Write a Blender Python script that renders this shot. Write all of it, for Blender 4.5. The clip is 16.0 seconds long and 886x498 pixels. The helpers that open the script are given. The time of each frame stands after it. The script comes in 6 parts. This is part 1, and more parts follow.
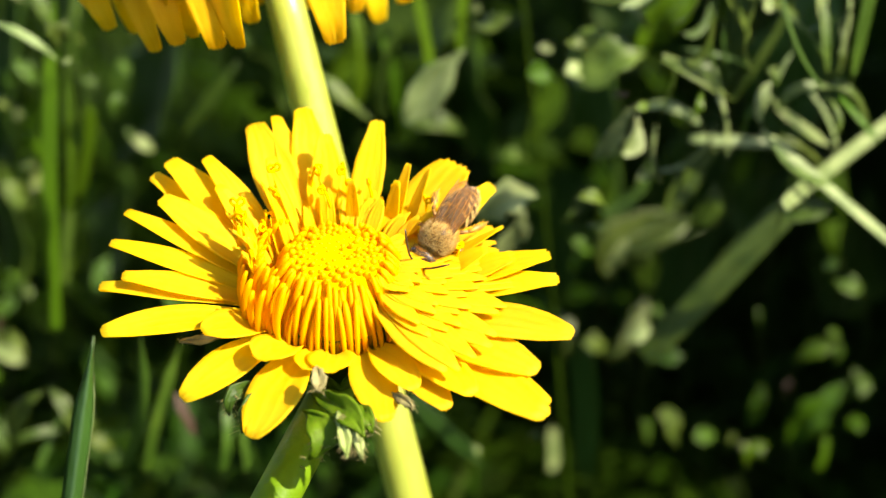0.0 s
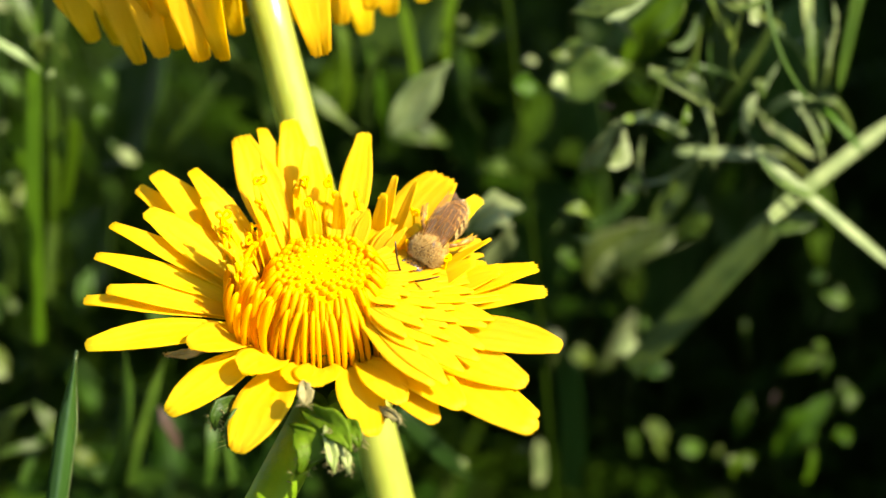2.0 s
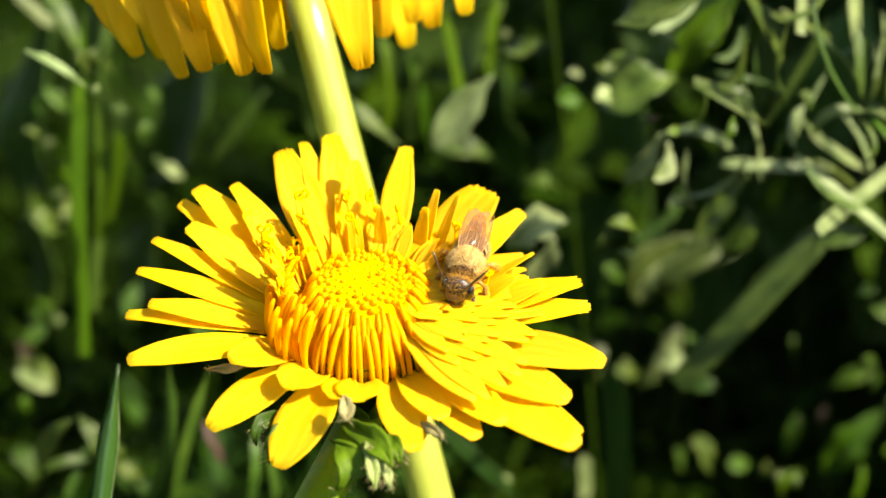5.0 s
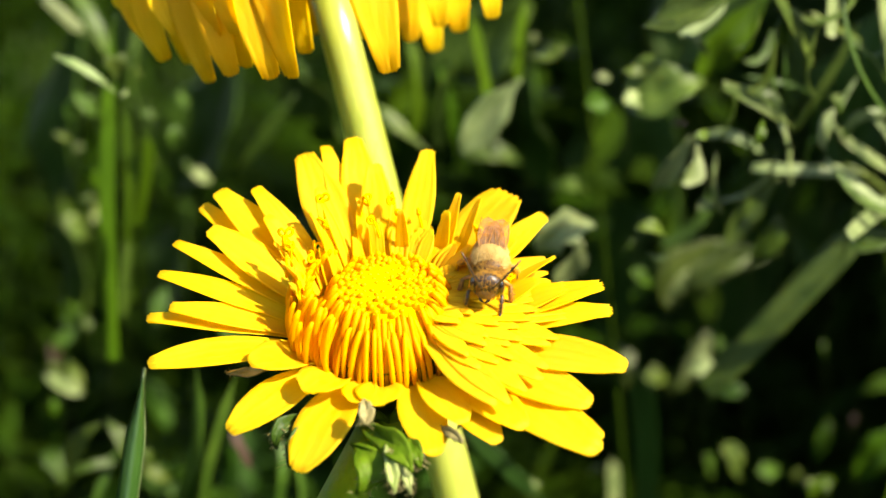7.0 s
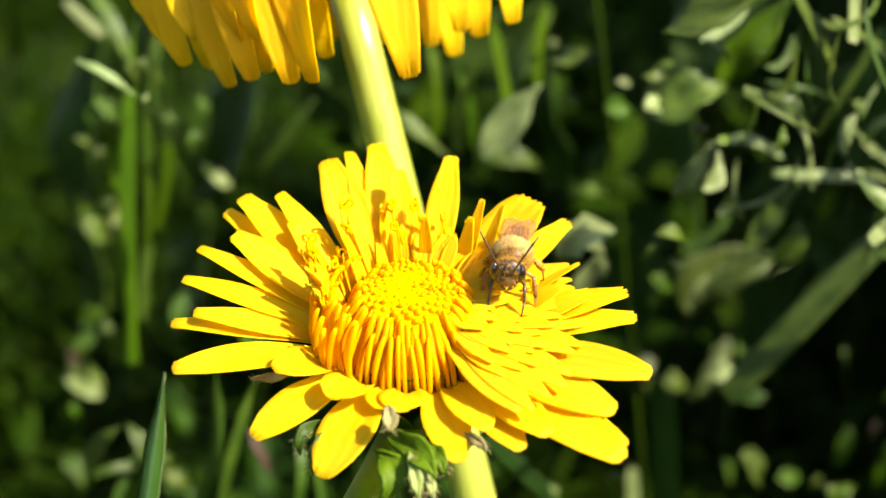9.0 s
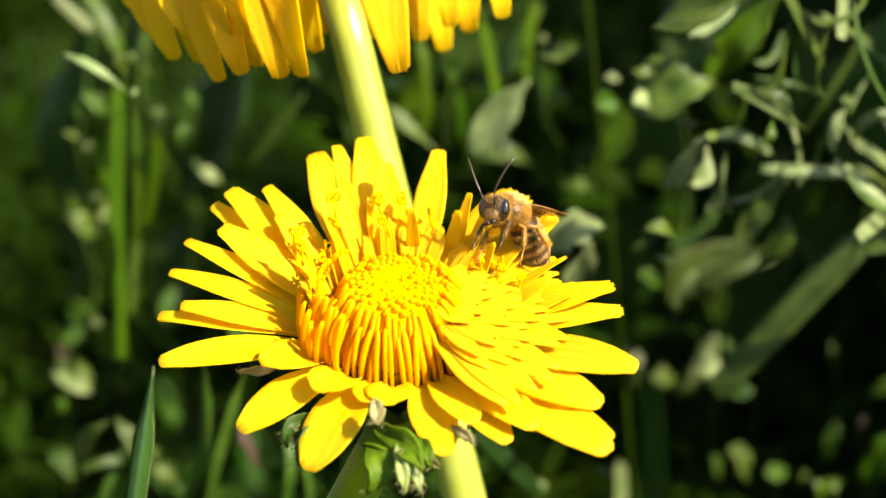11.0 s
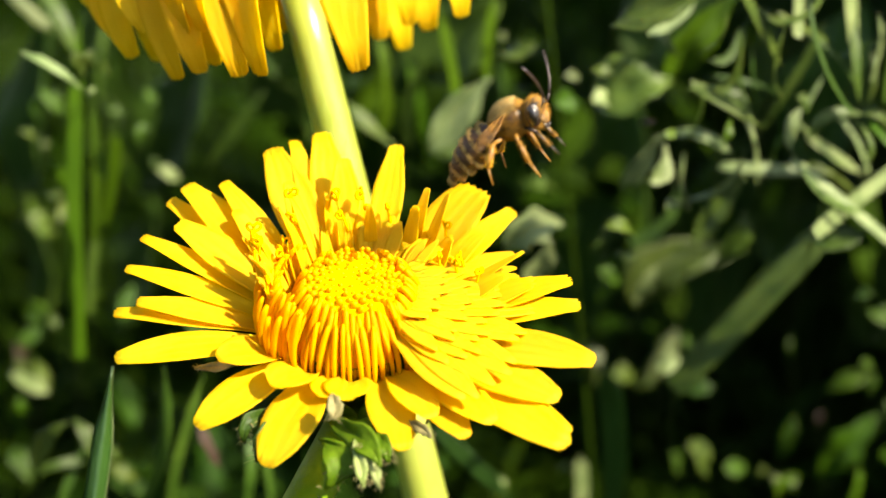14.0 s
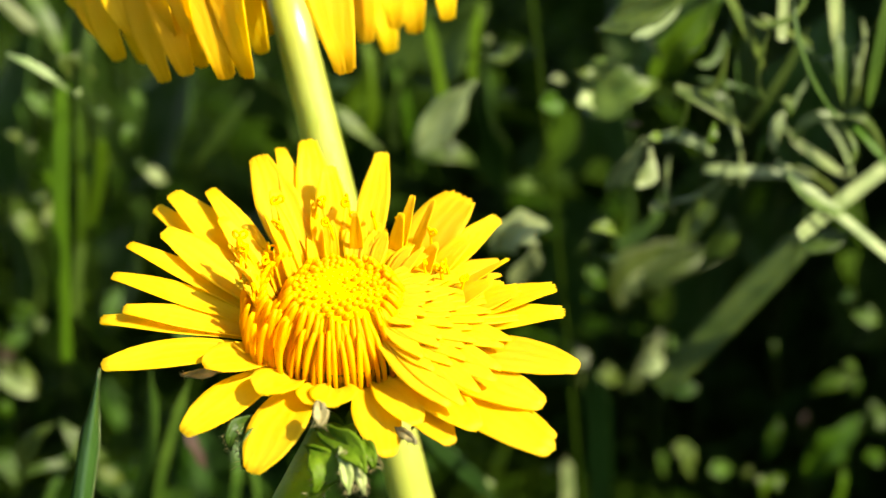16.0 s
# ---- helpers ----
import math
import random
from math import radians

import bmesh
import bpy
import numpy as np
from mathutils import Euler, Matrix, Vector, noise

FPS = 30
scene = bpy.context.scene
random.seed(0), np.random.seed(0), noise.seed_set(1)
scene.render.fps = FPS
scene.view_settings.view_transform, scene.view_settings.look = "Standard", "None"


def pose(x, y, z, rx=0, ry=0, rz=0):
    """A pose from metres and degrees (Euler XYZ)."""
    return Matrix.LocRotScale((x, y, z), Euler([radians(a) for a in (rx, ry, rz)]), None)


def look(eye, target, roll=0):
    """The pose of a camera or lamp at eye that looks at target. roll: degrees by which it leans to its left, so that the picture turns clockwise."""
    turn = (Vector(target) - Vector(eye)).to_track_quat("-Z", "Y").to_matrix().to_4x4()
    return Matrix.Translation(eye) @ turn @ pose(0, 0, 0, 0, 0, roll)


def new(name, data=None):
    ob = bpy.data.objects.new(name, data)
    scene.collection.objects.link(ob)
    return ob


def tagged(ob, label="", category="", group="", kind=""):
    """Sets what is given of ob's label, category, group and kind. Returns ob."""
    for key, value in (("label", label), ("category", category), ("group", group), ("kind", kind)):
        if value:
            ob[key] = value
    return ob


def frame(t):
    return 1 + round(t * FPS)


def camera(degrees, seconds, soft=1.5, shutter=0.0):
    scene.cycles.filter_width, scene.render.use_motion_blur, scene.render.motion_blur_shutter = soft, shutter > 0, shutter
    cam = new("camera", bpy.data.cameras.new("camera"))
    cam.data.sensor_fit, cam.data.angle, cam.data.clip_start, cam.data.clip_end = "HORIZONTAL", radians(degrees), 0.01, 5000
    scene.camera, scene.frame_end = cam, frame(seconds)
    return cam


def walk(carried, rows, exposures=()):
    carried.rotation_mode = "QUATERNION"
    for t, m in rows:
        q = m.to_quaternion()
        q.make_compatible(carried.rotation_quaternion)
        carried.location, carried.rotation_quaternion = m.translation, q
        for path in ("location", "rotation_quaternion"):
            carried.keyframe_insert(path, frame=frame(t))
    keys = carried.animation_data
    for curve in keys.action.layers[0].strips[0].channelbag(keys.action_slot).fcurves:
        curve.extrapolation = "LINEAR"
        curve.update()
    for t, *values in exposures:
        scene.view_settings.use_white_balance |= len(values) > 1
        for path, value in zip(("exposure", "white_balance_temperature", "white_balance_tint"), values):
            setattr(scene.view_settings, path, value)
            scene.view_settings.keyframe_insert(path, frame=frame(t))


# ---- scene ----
cam = camera(36, 16.0, soft=1.5, shutter=0.25)
cam.data.dof.use_dof = True
cam.data.dof.focus_distance = 0.128
cam.data.dof.aperture_fstop = 20
CAMERA_ROWS = [
    (0, pose(0.00904, -0.11882, 0.20295, 67.027, -0.179, -0.343)),
    (0.5, pose(0.00917, -0.11887, 0.20299, 67.187, -0.269, -0.485)),
    (1, pose(0.00915, -0.11860, 0.20293, 67.321, -0.336, -0.773)),
    (1.5, pose(0.00906, -0.11837, 0.20290, 67.365, -0.362, -0.931)),
    (2, pose(0.00905, -0.11811, 0.20279, 67.527, -0.327, -0.909)),
    (2.5, pose(0.00911, -0.11805, 0.20281, 67.682, -0.293, -0.802)),
    (3, pose(0.00913, -0.11796, 0.20270, 67.916, -0.165, -0.610)),
    (3.5, pose(0.00923, -0.11776, 0.20273, 67.905, -0.153, -0.448)),
    (4, pose(0.00922, -0.11740, 0.20252, 67.973, 0.039, -0.059)),
    (6.5, pose(0.00953, -0.11712, 0.20221, 68.312, 0.825, 1.792)),
    (7, pose(0.00957, -0.11687, 0.20205, 68.369, 0.877, 1.974)),
    (7.5, pose(0.00951, -0.11664, 0.20201, 68.384, 0.872, 2.130)),
    (8, pose(0.00952, -0.11675, 0.20204, 68.531, 0.937, 2.432)),
    (8.5, pose(0.00941, -0.11672, 0.20205, 68.592, 1.029, 2.775)),
    (11, pose(0.00944, -0.11690, 0.20203, 68.376, 0.744, 2.373)),
    (11.5, pose(0.00951, -0.11670, 0.20194, 68.310, 0.710, 2.118)),
    (12, pose(0.00940, -0.11689, 0.20202, 68.227, 0.503, 1.748)),
    (12.5, pose(0.00955, -0.11691, 0.20209, 68.246, 0.492, 1.471)),
    (13, pose(0.00952, -0.11706, 0.20207, 68.275, 0.365, 1.172)),
    (13.5, pose(0.00951, -0.11704, 0.20220, 68.258, 0.386, 1.031)),
    (14, pose(0.00948, -0.11696, 0.20215, 68.266, 0.316, 0.758)),
    (14.5, pose(0.00949, -0.11725, 0.20230, 68.307, 0.233, 0.669)),
    (15, pose(0.00952, -0.11723, 0.20224, 68.353, 0.181, 0.419)),
    (15.5, pose(0.00949, -0.11742, 0.20236, 68.322, 0.124, 0.312)),
    (16, pose(0.00955, -0.11755, 0.20233, 68.369, 0.119, 0.235)),
]
walk(cam, CAMERA_ROWS, exposures=[(0, 1.80, 7600, 9), (16, 1.80, 7600, 9)])

# ---- light ----
SUN_TURN, SUN_HEIGHT = -29, 44  # degrees round from +x towards +y, and above the horizon
world = bpy.data.worlds.new("world")
scene.world = world
world.use_nodes = True
sky = world.node_tree.nodes.new("ShaderNodeTexSky")
sky.sky_type, sky.sun_disc = "NISHITA", False
sky.sun_elevation, sky.sun_rotation = radians(SUN_HEIGHT), radians(90 - SUN_TURN)
world.node_tree.links.new(sky.outputs[0], world.node_tree.nodes["Background"].inputs[0])
world.node_tree.nodes["Background"].inputs[1].default_value = 0.115
sun = new("sun", bpy.data.lights.new("sun", "SUN"))
sun.data.energy, sun.data.angle, sun.data.color = 5.0, radians(0.55), (1.0, 0.95, 0.86)
_a, _e = radians(SUN_TURN), radians(SUN_HEIGHT)
sun.matrix_world = look((0, 0, 0), (-math.cos(_a) * math.cos(_e), -math.sin(_a) * math.cos(_e), -math.sin(_e)))

MM = 0.001


# ---- materials ----
def surface(name, c1, c2, size, rough=0.5, through_light=0.0, streak=(1, 1, 1), bump=0.2, fine=8.0, third=None, spec=0.5, per_object=0.0, island=False, metal=0.0, clear=0.0, lines=None, lit_through=None):
    """A procedural material: two colours mixed by noise of `size` mm, finer grain over it, relief, and light that passes through."""
    m = bpy.data.materials.new(name)
    m.use_nodes = True
    nt = m.node_tree
    n, k = nt.nodes, nt.links.new
    b = n["Principled BSDF"]
    tc = n.new("ShaderNodeTexCoord")
    mp = n.new("ShaderNodeMapping")
    mp.inputs["Scale"].default_value = streak
    k(tc.outputs["Object"], mp.inputs[0])
    big = n.new("ShaderNodeTexNoise")
    big.inputs["Scale"].default_value = 1000.0 / size
    big.inputs["Detail"].default_value = 4
    k(mp.outputs[0], big.inputs["Vector"])
    small = n.new("ShaderNodeTexNoise")
    small.inputs["Scale"].default_value = 1000.0 * fine / size
    small.inputs["Detail"].default_value = 3
    k(mp.outputs[0], small.inputs["Vector"])
    ramp = n.new("ShaderNodeValToRGB")
    ramp.color_ramp.elements[0].position, ramp.color_ramp.elements[1].position = 0.33, 0.68
    ramp.color_ramp.elements[0].color, ramp.color_ramp.elements[1].color = (*c1, 1), (*c2, 1)
    k(big.outputs["Fac"], ramp.inputs[0])
    mix = n.new("ShaderNodeMix")
    mix.data_type, mix.blend_type = "RGBA", "MIX"
    mix.inputs[7].default_value = (*(third or tuple(0.6 * v for v in c1)), 1)
    grain = n.new("ShaderNodeMapRange")
    grain.inputs[1].default_value, grain.inputs[2].default_value, grain.inputs[4].default_value = 0.52, 0.8, 0.7
    k(small.outputs["Fac"], grain.inputs[0])
    k(grain.outputs[0], mix.inputs[0])
    k(ramp.outputs[0], mix.inputs[6])
    colour = mix.outputs[2]
    if per_object or island:
        if island:
            who = n.new("ShaderNodeNewGeometry").outputs["Random Per Island"]
        else:
            who = n.new("ShaderNodeObjectInfo").outputs["Random"]
        hsv = n.new("ShaderNodeHueSaturation")
        span = n.new("ShaderNodeMapRange")
        span.inputs[3].default_value, span.inputs[4].default_value = 1 - (per_object or 0.5), 1 + (per_object or 0.5)
        k(who, span.inputs[0])
        k(span.outputs[0], hsv.inputs["Value"])
        hue = n.new("ShaderNodeMapRange")
        hue.inputs[3].default_value, hue.inputs[4].default_value = 0.488, 0.512
        mul = n.new("ShaderNodeMath")
        mul.operation = "FRACT"
        mul7 = n.new("ShaderNodeMath")
        mul7.operation = "MULTIPLY"
        mul7.inputs[1].default_value = 7.31
        k(who, mul7.inputs[0])
        k(mul7.outputs[0], mul.inputs[0])
        k(mul.outputs[0], hue.inputs[0])
        k(hue.outputs[0], hsv.inputs["Hue"])
        k(colour, hsv.inputs["Color"])
        colour = hsv.outputs[0]
    ridge = None
    if lines:
        at = n.new("ShaderNodeAttribute")
        at.attribute_name = "across"
        wob = n.new("ShaderNodeMath")
        wob.operation = "MULTIPLY_ADD"
        wob.inputs[1].default_value = 12.5
        k(at.outputs["Fac"], wob.inputs[0])
        drift = n.new("ShaderNodeMath")
        drift.operation = "MULTIPLY"
        drift.inputs[1].default_value = 9.0
        k(big.outputs["Fac"], drift.inputs[0])
        k(drift.outputs[0], wob.inputs[2])
        wave = n.new("ShaderNodeMath")
        wave.operation = "SINE"
        k(wob.outputs[0], wave.inputs[0])
        span = n.new("ShaderNodeMapRange")
        span.inputs[1].default_value, span.inputs[2].default_value, span.inputs[4].default_value = 0.45, 1.0, 0.30
        k(wave.outputs[0], span.inputs[0])
        groove = n.new("ShaderNodeMix")
        groove.data_type = "RGBA"
        groove.inputs[7].default_value = (*lines, 1)
        k(span.outputs[0], groove.inputs[0])
        k(colour, groove.inputs[6])
        colour, ridge = groove.outputs[2], wave.outputs[0]
    k(colour, b.inputs["Base Color"])
    b.inputs["Roughness"].default_value = rough
    b.inputs["Specular IOR Level"].default_value = spec
    b.inputs["Metallic"].default_value = metal
    b.inputs["Coat Weight"].default_value = clear
    if bump:
        bp = n.new("ShaderNodeBump")
        bp.inputs["Strength"].default_value = bump
        bp.inputs["Distance"].default_value = size * 0.06 * MM
        k(ridge or small.outputs["Fac"], bp.inputs["Height"])
        k(bp.outputs[0], b.inputs["Normal"])
    if through_light:
        tr = n.new("ShaderNodeBsdfTranslucent")
        if lit_through:
            tr.inputs["Color"].default_value = (*lit_through, 1)
        else:
            k(colour, tr.inputs["Color"])
        mx = n.new("ShaderNodeMixShader")
        mx.inputs[0].default_value = through_light
        k(b.outputs[0], mx.inputs[1])
        k(tr.outputs[0], mx.inputs[2])
        k(mx.outputs[0], n["Material Output"].inputs["Surface"])
    return m


M_PETAL = surface("dandelion_petal", (0.82, 0.56, 0.020), (0.86, 0.615, 0.032), 5.0, 0.5, 0.66, bump=0.12, fine=9, third=(0.80, 0.52, 0.009), spec=0.12, per_object=0.04, lines=(0.64, 0.38, 0.0), lit_through=(0.84, 0.62, 0.038))
M_DISC = surface("dandelion_disc_floret", (0.82, 0.43, 0.008), (0.86, 0.49, 0.012), 2.5, 0.55, 0.62, bump=0.2, third=(0.78, 0.48, 0.005), spec=0.1, per_object=0.05, lit_through=(0.84, 0.51, 0.012))
M_CORE = surface("dandelion_core", (0.62, 0.33, 0.0), (0.74, 0.43, 0.0), 2.0, 0.7, 0.1, bump=0.5, third=(0.56, 0.28, 0.0), spec=0.05)
M_STIGMA = surface("dandelion_stigma", (0.84, 0.50, 0.0), (0.92, 0.62, 0.004), 1.0, 0.6, 0.4, bump=0.3, third=(0.70, 0.36, 0.0), spec=0.15)
M_STEM = surface("dandelion_stem", (0.085, 0.17, 0.005), (0.16, 0.26, 0.014), 6.0, 0.5, 0.3, streak=(1, 1, 0.12), bump=0.35, third=(0.09, 0.18, 0.005), spec=0.15)
M_PALE_STEM = surface("pale_dandelion_stem", (0.22, 0.275, 0.016), (0.35, 0.39, 0.075), 6.0, 0.32, 0.25, streak=(1, 1, 0.1), bump=0.25, third=(0.19, 0.27, 0.012), spec=0.55)
M_BRACT = surface("bract_green", (0.055, 0.118, 0.003), (0.12, 0.205, 0.009), 2.5, 0.5, 0.45, bump=0.4, third=(0.07, 0.065, 0.010), spec=0.14)
M_BRACT_PALE = surface("pale_bract", (0.15, 0.225, 0.0375), (0.3, 0.345, 0.12), 2.0, 0.5, 0.3, bump=0.4, third=(0.225, 0.21, 0.09), spec=0.3)
M_BRACT_DRY = surface("bract_dry_edge", (0.15, 0.13, 0.04), (0.33, 0.29, 0.12), 1.2, 0.7, 0.3, bump=0.5, third=(0.13, 0.07, 0.022))
M_BLADE = surface("grass_blade", (0.008, 0.027, 0.004), (0.018, 0.048, 0.008), 7.0, 0.3, 0.03, streak=(1, 1, 0.25), bump=0.3, third=(0.006, 0.02, 0.003), spec=0.4, per_object=0.15)
# Two copies of one green: sun put into this, half shade into the next.
M_BRIGHT = surface("sunlit_grass_green", (0.03108, 0.074, 0.00222), (0.0555, 0.1184, 0.0037), 8.0, 0.45, 0.4, streak=(1, 1, 0.25), bump=0.25, third=(0.0259, 0.0592, 0.00222), spec=0.25, per_object=0.2)
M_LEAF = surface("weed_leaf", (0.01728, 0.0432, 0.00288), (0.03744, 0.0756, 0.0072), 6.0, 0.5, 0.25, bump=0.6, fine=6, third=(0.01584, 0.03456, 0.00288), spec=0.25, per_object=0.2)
# Pale tones hold the sun and gloss on dusty leaves and blades.
M_PALE = surface("sunlit_dusty_leaf", (0.07798, 0.114, 0.0342), (0.1765, 0.2204, 0.08892), 4.0, 0.5, 0.15, bump=0.6, fine=4, third=(0.03283, 0.057, 0.01094), spec=0.4, per_object=0.3)
# The same dusty leaf, dimmer: less sunlight in its colour.
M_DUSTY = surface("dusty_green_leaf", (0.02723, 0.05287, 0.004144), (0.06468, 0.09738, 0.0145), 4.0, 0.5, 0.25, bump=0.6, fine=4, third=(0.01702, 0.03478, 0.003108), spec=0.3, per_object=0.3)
# Weed leaf green darkened to hold the shade behind the flowers.
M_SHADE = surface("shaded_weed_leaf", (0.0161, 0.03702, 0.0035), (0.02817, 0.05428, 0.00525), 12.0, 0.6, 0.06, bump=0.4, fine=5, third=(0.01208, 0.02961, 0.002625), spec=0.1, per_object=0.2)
M_PINK = surface("dry_pink_leaf", (0.018, 0.0096, 0.0066), (0.033, 0.0198, 0.0138), 4.0, 0.6, 0.15, bump=0.5, third=(0.036, 0.018, 0.012))
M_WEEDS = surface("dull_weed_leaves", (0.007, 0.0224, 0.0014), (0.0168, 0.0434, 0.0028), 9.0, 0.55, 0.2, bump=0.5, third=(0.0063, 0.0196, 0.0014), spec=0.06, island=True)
M_DEAD = surface("dry_brown_leaf", (0.021, 0.0105, 0.005775), (0.04725, 0.02363, 0.01155), 5.0, 0.7, 0.1, bump=0.5, third=(0.02625, 0.01575, 0.0105))
# Darker than real grass: the shade among dense blades is in these greens.
M_SHADY_LAWN = surface("shade_toned_lawn", (0.005237, 0.01391, 0.0006831), (0.01179, 0.02675, 0.001138), 30.0, 0.6, 0.15, bump=0.0, third=(0.003928, 0.01124, 0.0005692), island=True, spec=0.02)
# Near-black, so stalks standing in sun stay dim as the shade around them.
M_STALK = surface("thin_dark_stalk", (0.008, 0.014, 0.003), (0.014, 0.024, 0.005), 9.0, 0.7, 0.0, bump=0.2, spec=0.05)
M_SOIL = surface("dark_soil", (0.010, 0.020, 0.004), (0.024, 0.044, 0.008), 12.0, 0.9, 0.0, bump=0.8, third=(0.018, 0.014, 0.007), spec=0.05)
M_FUR = surface("bee_fur", (0.36, 0.18, 0.0264), (0.552, 0.312, 0.0624), 2.0, 0.75, 0.40, bump=0.0, third=(0.3, 0.144, 0.024), spec=0.1)
M_PALE_FUR = surface("bee_pale_fur", (0.60, 0.42, 0.15), (0.76, 0.58, 0.26), 2.0, 0.75, 0.45, bump=0.0, third=(0.32, 0.20, 0.06), spec=0.1)
M_SHELL = surface("bee_shell", (0.010, 0.006, 0.004), (0.032, 0.016, 0.008), 1.0, 0.42, 0.0, bump=0.5, spec=0.6)
M_ABDOMEN = surface("bee_abdomen_shell", (0.022, 0.009, 0.003), (0.065, 0.027, 0.007), 1.2, 0.45, 0.0, bump=0.4, spec=0.35)
M_EYE = surface("bee_eye", (0.008, 0.006, 0.005), (0.02, 0.014, 0.010), 0.4, 0.16, 0.0, bump=0.3, spec=0.7)
M_LEG = surface("bee_leg", (0.16, 0.065, 0.010), (0.34, 0.17, 0.022), 0.9, 0.5, 0.1, bump=0.4, third=(0.10, 0.04, 0.01))
M_FACE = surface("bee_face", (0.13, 0.07, 0.02), (0.26, 0.15, 0.05), 0.8, 0.6, 0.05, bump=0.4)
M_POLLEN = surface("pollen", (0.80, 0.40, 0.01), (0.90, 0.55, 0.03), 0.5, 0.85, 0.1, bump=0.5)


def wing_material():
    m = bpy.data.materials.new("bee_wing_membrane")
    m.use_nodes = True
    n, k = m.node_tree.nodes, m.node_tree.links.new
    b = n["Principled BSDF"]
    b.inputs["Base Color"].default_value = (0.26, 0.16, 0.09, 1)
    b.inputs["Roughness"].default_value = 0.14
    b.inputs["Specular IOR Level"].default_value = 0.9
    clear = n.new("ShaderNodeBsdfTransparent")
    clear.inputs["Color"].default_value = (0.93, 0.84, 0.70, 1)
    tc = n.new("ShaderNodeTexCoord")
    no = n.new("ShaderNodeTexNoise")
    no.inputs["Scale"].default_value = 1400
    k(tc.outputs["Object"], no.inputs["Vector"])
    mr = n.new("ShaderNodeMapRange")
    mr.inputs[1].default_value, mr.inputs[2].default_value, mr.inputs[3].default_value, mr.inputs[4].default_value = 0.3, 0.7, 0.08, 0.34
    k(no.outputs["Fac"], mr.inputs[0])
    bp = n.new("ShaderNodeBump")
    bp.inputs["Strength"].default_value, bp.inputs["Distance"].default_value = 0.5, 0.0001
    k(no.outputs["Fac"], bp.inputs["Height"])
    k(bp.outputs[0], b.inputs["Normal"])
    mx = n.new("ShaderNodeMixShader")
    k(mr.outputs[0], mx.inputs[0])
    k(clear.outputs[0], mx.inputs[1])
    k(b.outputs[0], mx.inputs[2])
    k(mx.outputs[0], n["Material Output"].inputs["Surface"])
    return m


M_WING = wing_material()


# ---- building helpers (all shapes are given in millimetres) ----
def part(name, shape, material, parent=None, label="", kind="", at=None):
    """One mesh object from (verts, faces) in mm, under a thing or part."""
    verts, faces = shape[:2]
    me = bpy.data.meshes.new(name)
    me.from_pydata([(v[0] * MM, v[1] * MM, v[2] * MM) for v in verts], [], faces)
    me.materials.append(material)
    me.polygons.foreach_set("use_smooth", [True] * len(me.polygons))
    if len(shape) > 2:
        me.attributes.new("across", "FLOAT", "POINT").data.foreach_set("value", shape[2])
    ob = new(name, me)
    ob.parent = parent
    if at is not None:
        ob.location = (at[0] * MM, at[1] * MM, at[2] * MM)
    return tagged(ob, label=label, kind=kind)


def thing(name, base, label, category, group="", kind=""):
    ob = new(name)
    ob.empty_display_size = 0.005
    ob.location = (base[0] * MM, base[1] * MM, base[2] * MM)
    return tagged(ob, label=label, category=category, group=group, kind=kind)


def join(*shapes):
    verts, faces = [], []
    for v, f in shapes:
        o = len(verts)
        verts += list(v)
        faces += [[i + o for i in q] for q in f]
    return verts, faces


def sheet(grid, thick):
    """A closed thin body on a grid of points (rows of equal length)."""
    g = np.array(grid, float)
    r, c = g.shape[:2]
    n = np.cross(np.gradient(g, axis=0), np.gradient(g, axis=1))
    n /= np.linalg.norm(n, axis=2, keepdims=True) + 1e-9
    v = np.concatenate([(g + n * thick / 2).reshape(-1, 3), (g - n * thick / 2).reshape(-1, 3)])
    o = r * c
    f = []
    for i in range(r - 1):
        for j in range(c - 1):
            a = i * c + j
            f.append((a, a + c, a + c + 1, a + 1))
            f.append((o + a, o + a + 1, o + a + c + 1, o + a + c))
    for i in range(r - 1):
        a, b = i * c, i * c + c - 1
        f.append((a, o + a, o + a + c, a + c))
        f.append((b, b + c, o + b + c, o + b))
    for j in range(c - 1):
        a, b = j, (r - 1) * c + j
        f.append((a, a + 1, o + a + 1, o + a))
        f.append((b, o + b, o + b + 1, b + 1))
    return [tuple(p) for p in v], f


def tube(points, radii, sides=8):
    """A round rod along points, with closed ends."""
    p = np.array(points, float)
    t = np.gradient(p, axis=0)
    t /= np.linalg.norm(t, axis=1, keepdims=True) + 1e-9
    ref = np.array((0.31, 0.22, 0.93)) if abs(t[0] @ np.array((0.31, 0.22, 0.93))) < 0.9 else np.array((1.0, 0, 0))
    u = np.cross(t[0], ref)
    v, f = [], []
    for i in range(len(p)):
        u = u - t[i] * (u @ t[i])
        u /= np.linalg.norm(u) + 1e-9
        w = np.cross(t[i], u)
        rad = radii[i] if hasattr(radii, "__len__") else radii
        for s in range(sides):
            a = 2 * math.pi * s / sides
            v.append(tuple(p[i] + rad * (math.cos(a) * u + math.sin(a) * w)))
    for i in range(len(p) - 1):
        for s in range(sides):
            a, b = i * sides + s, i * sides + (s + 1) % sides
            f.append((a, b, b + sides, a + sides))
    f.append(tuple(range(sides))[::-1])
    f.append(tuple(range((len(p) - 1) * sides, len(p) * sides)))
    return v, f


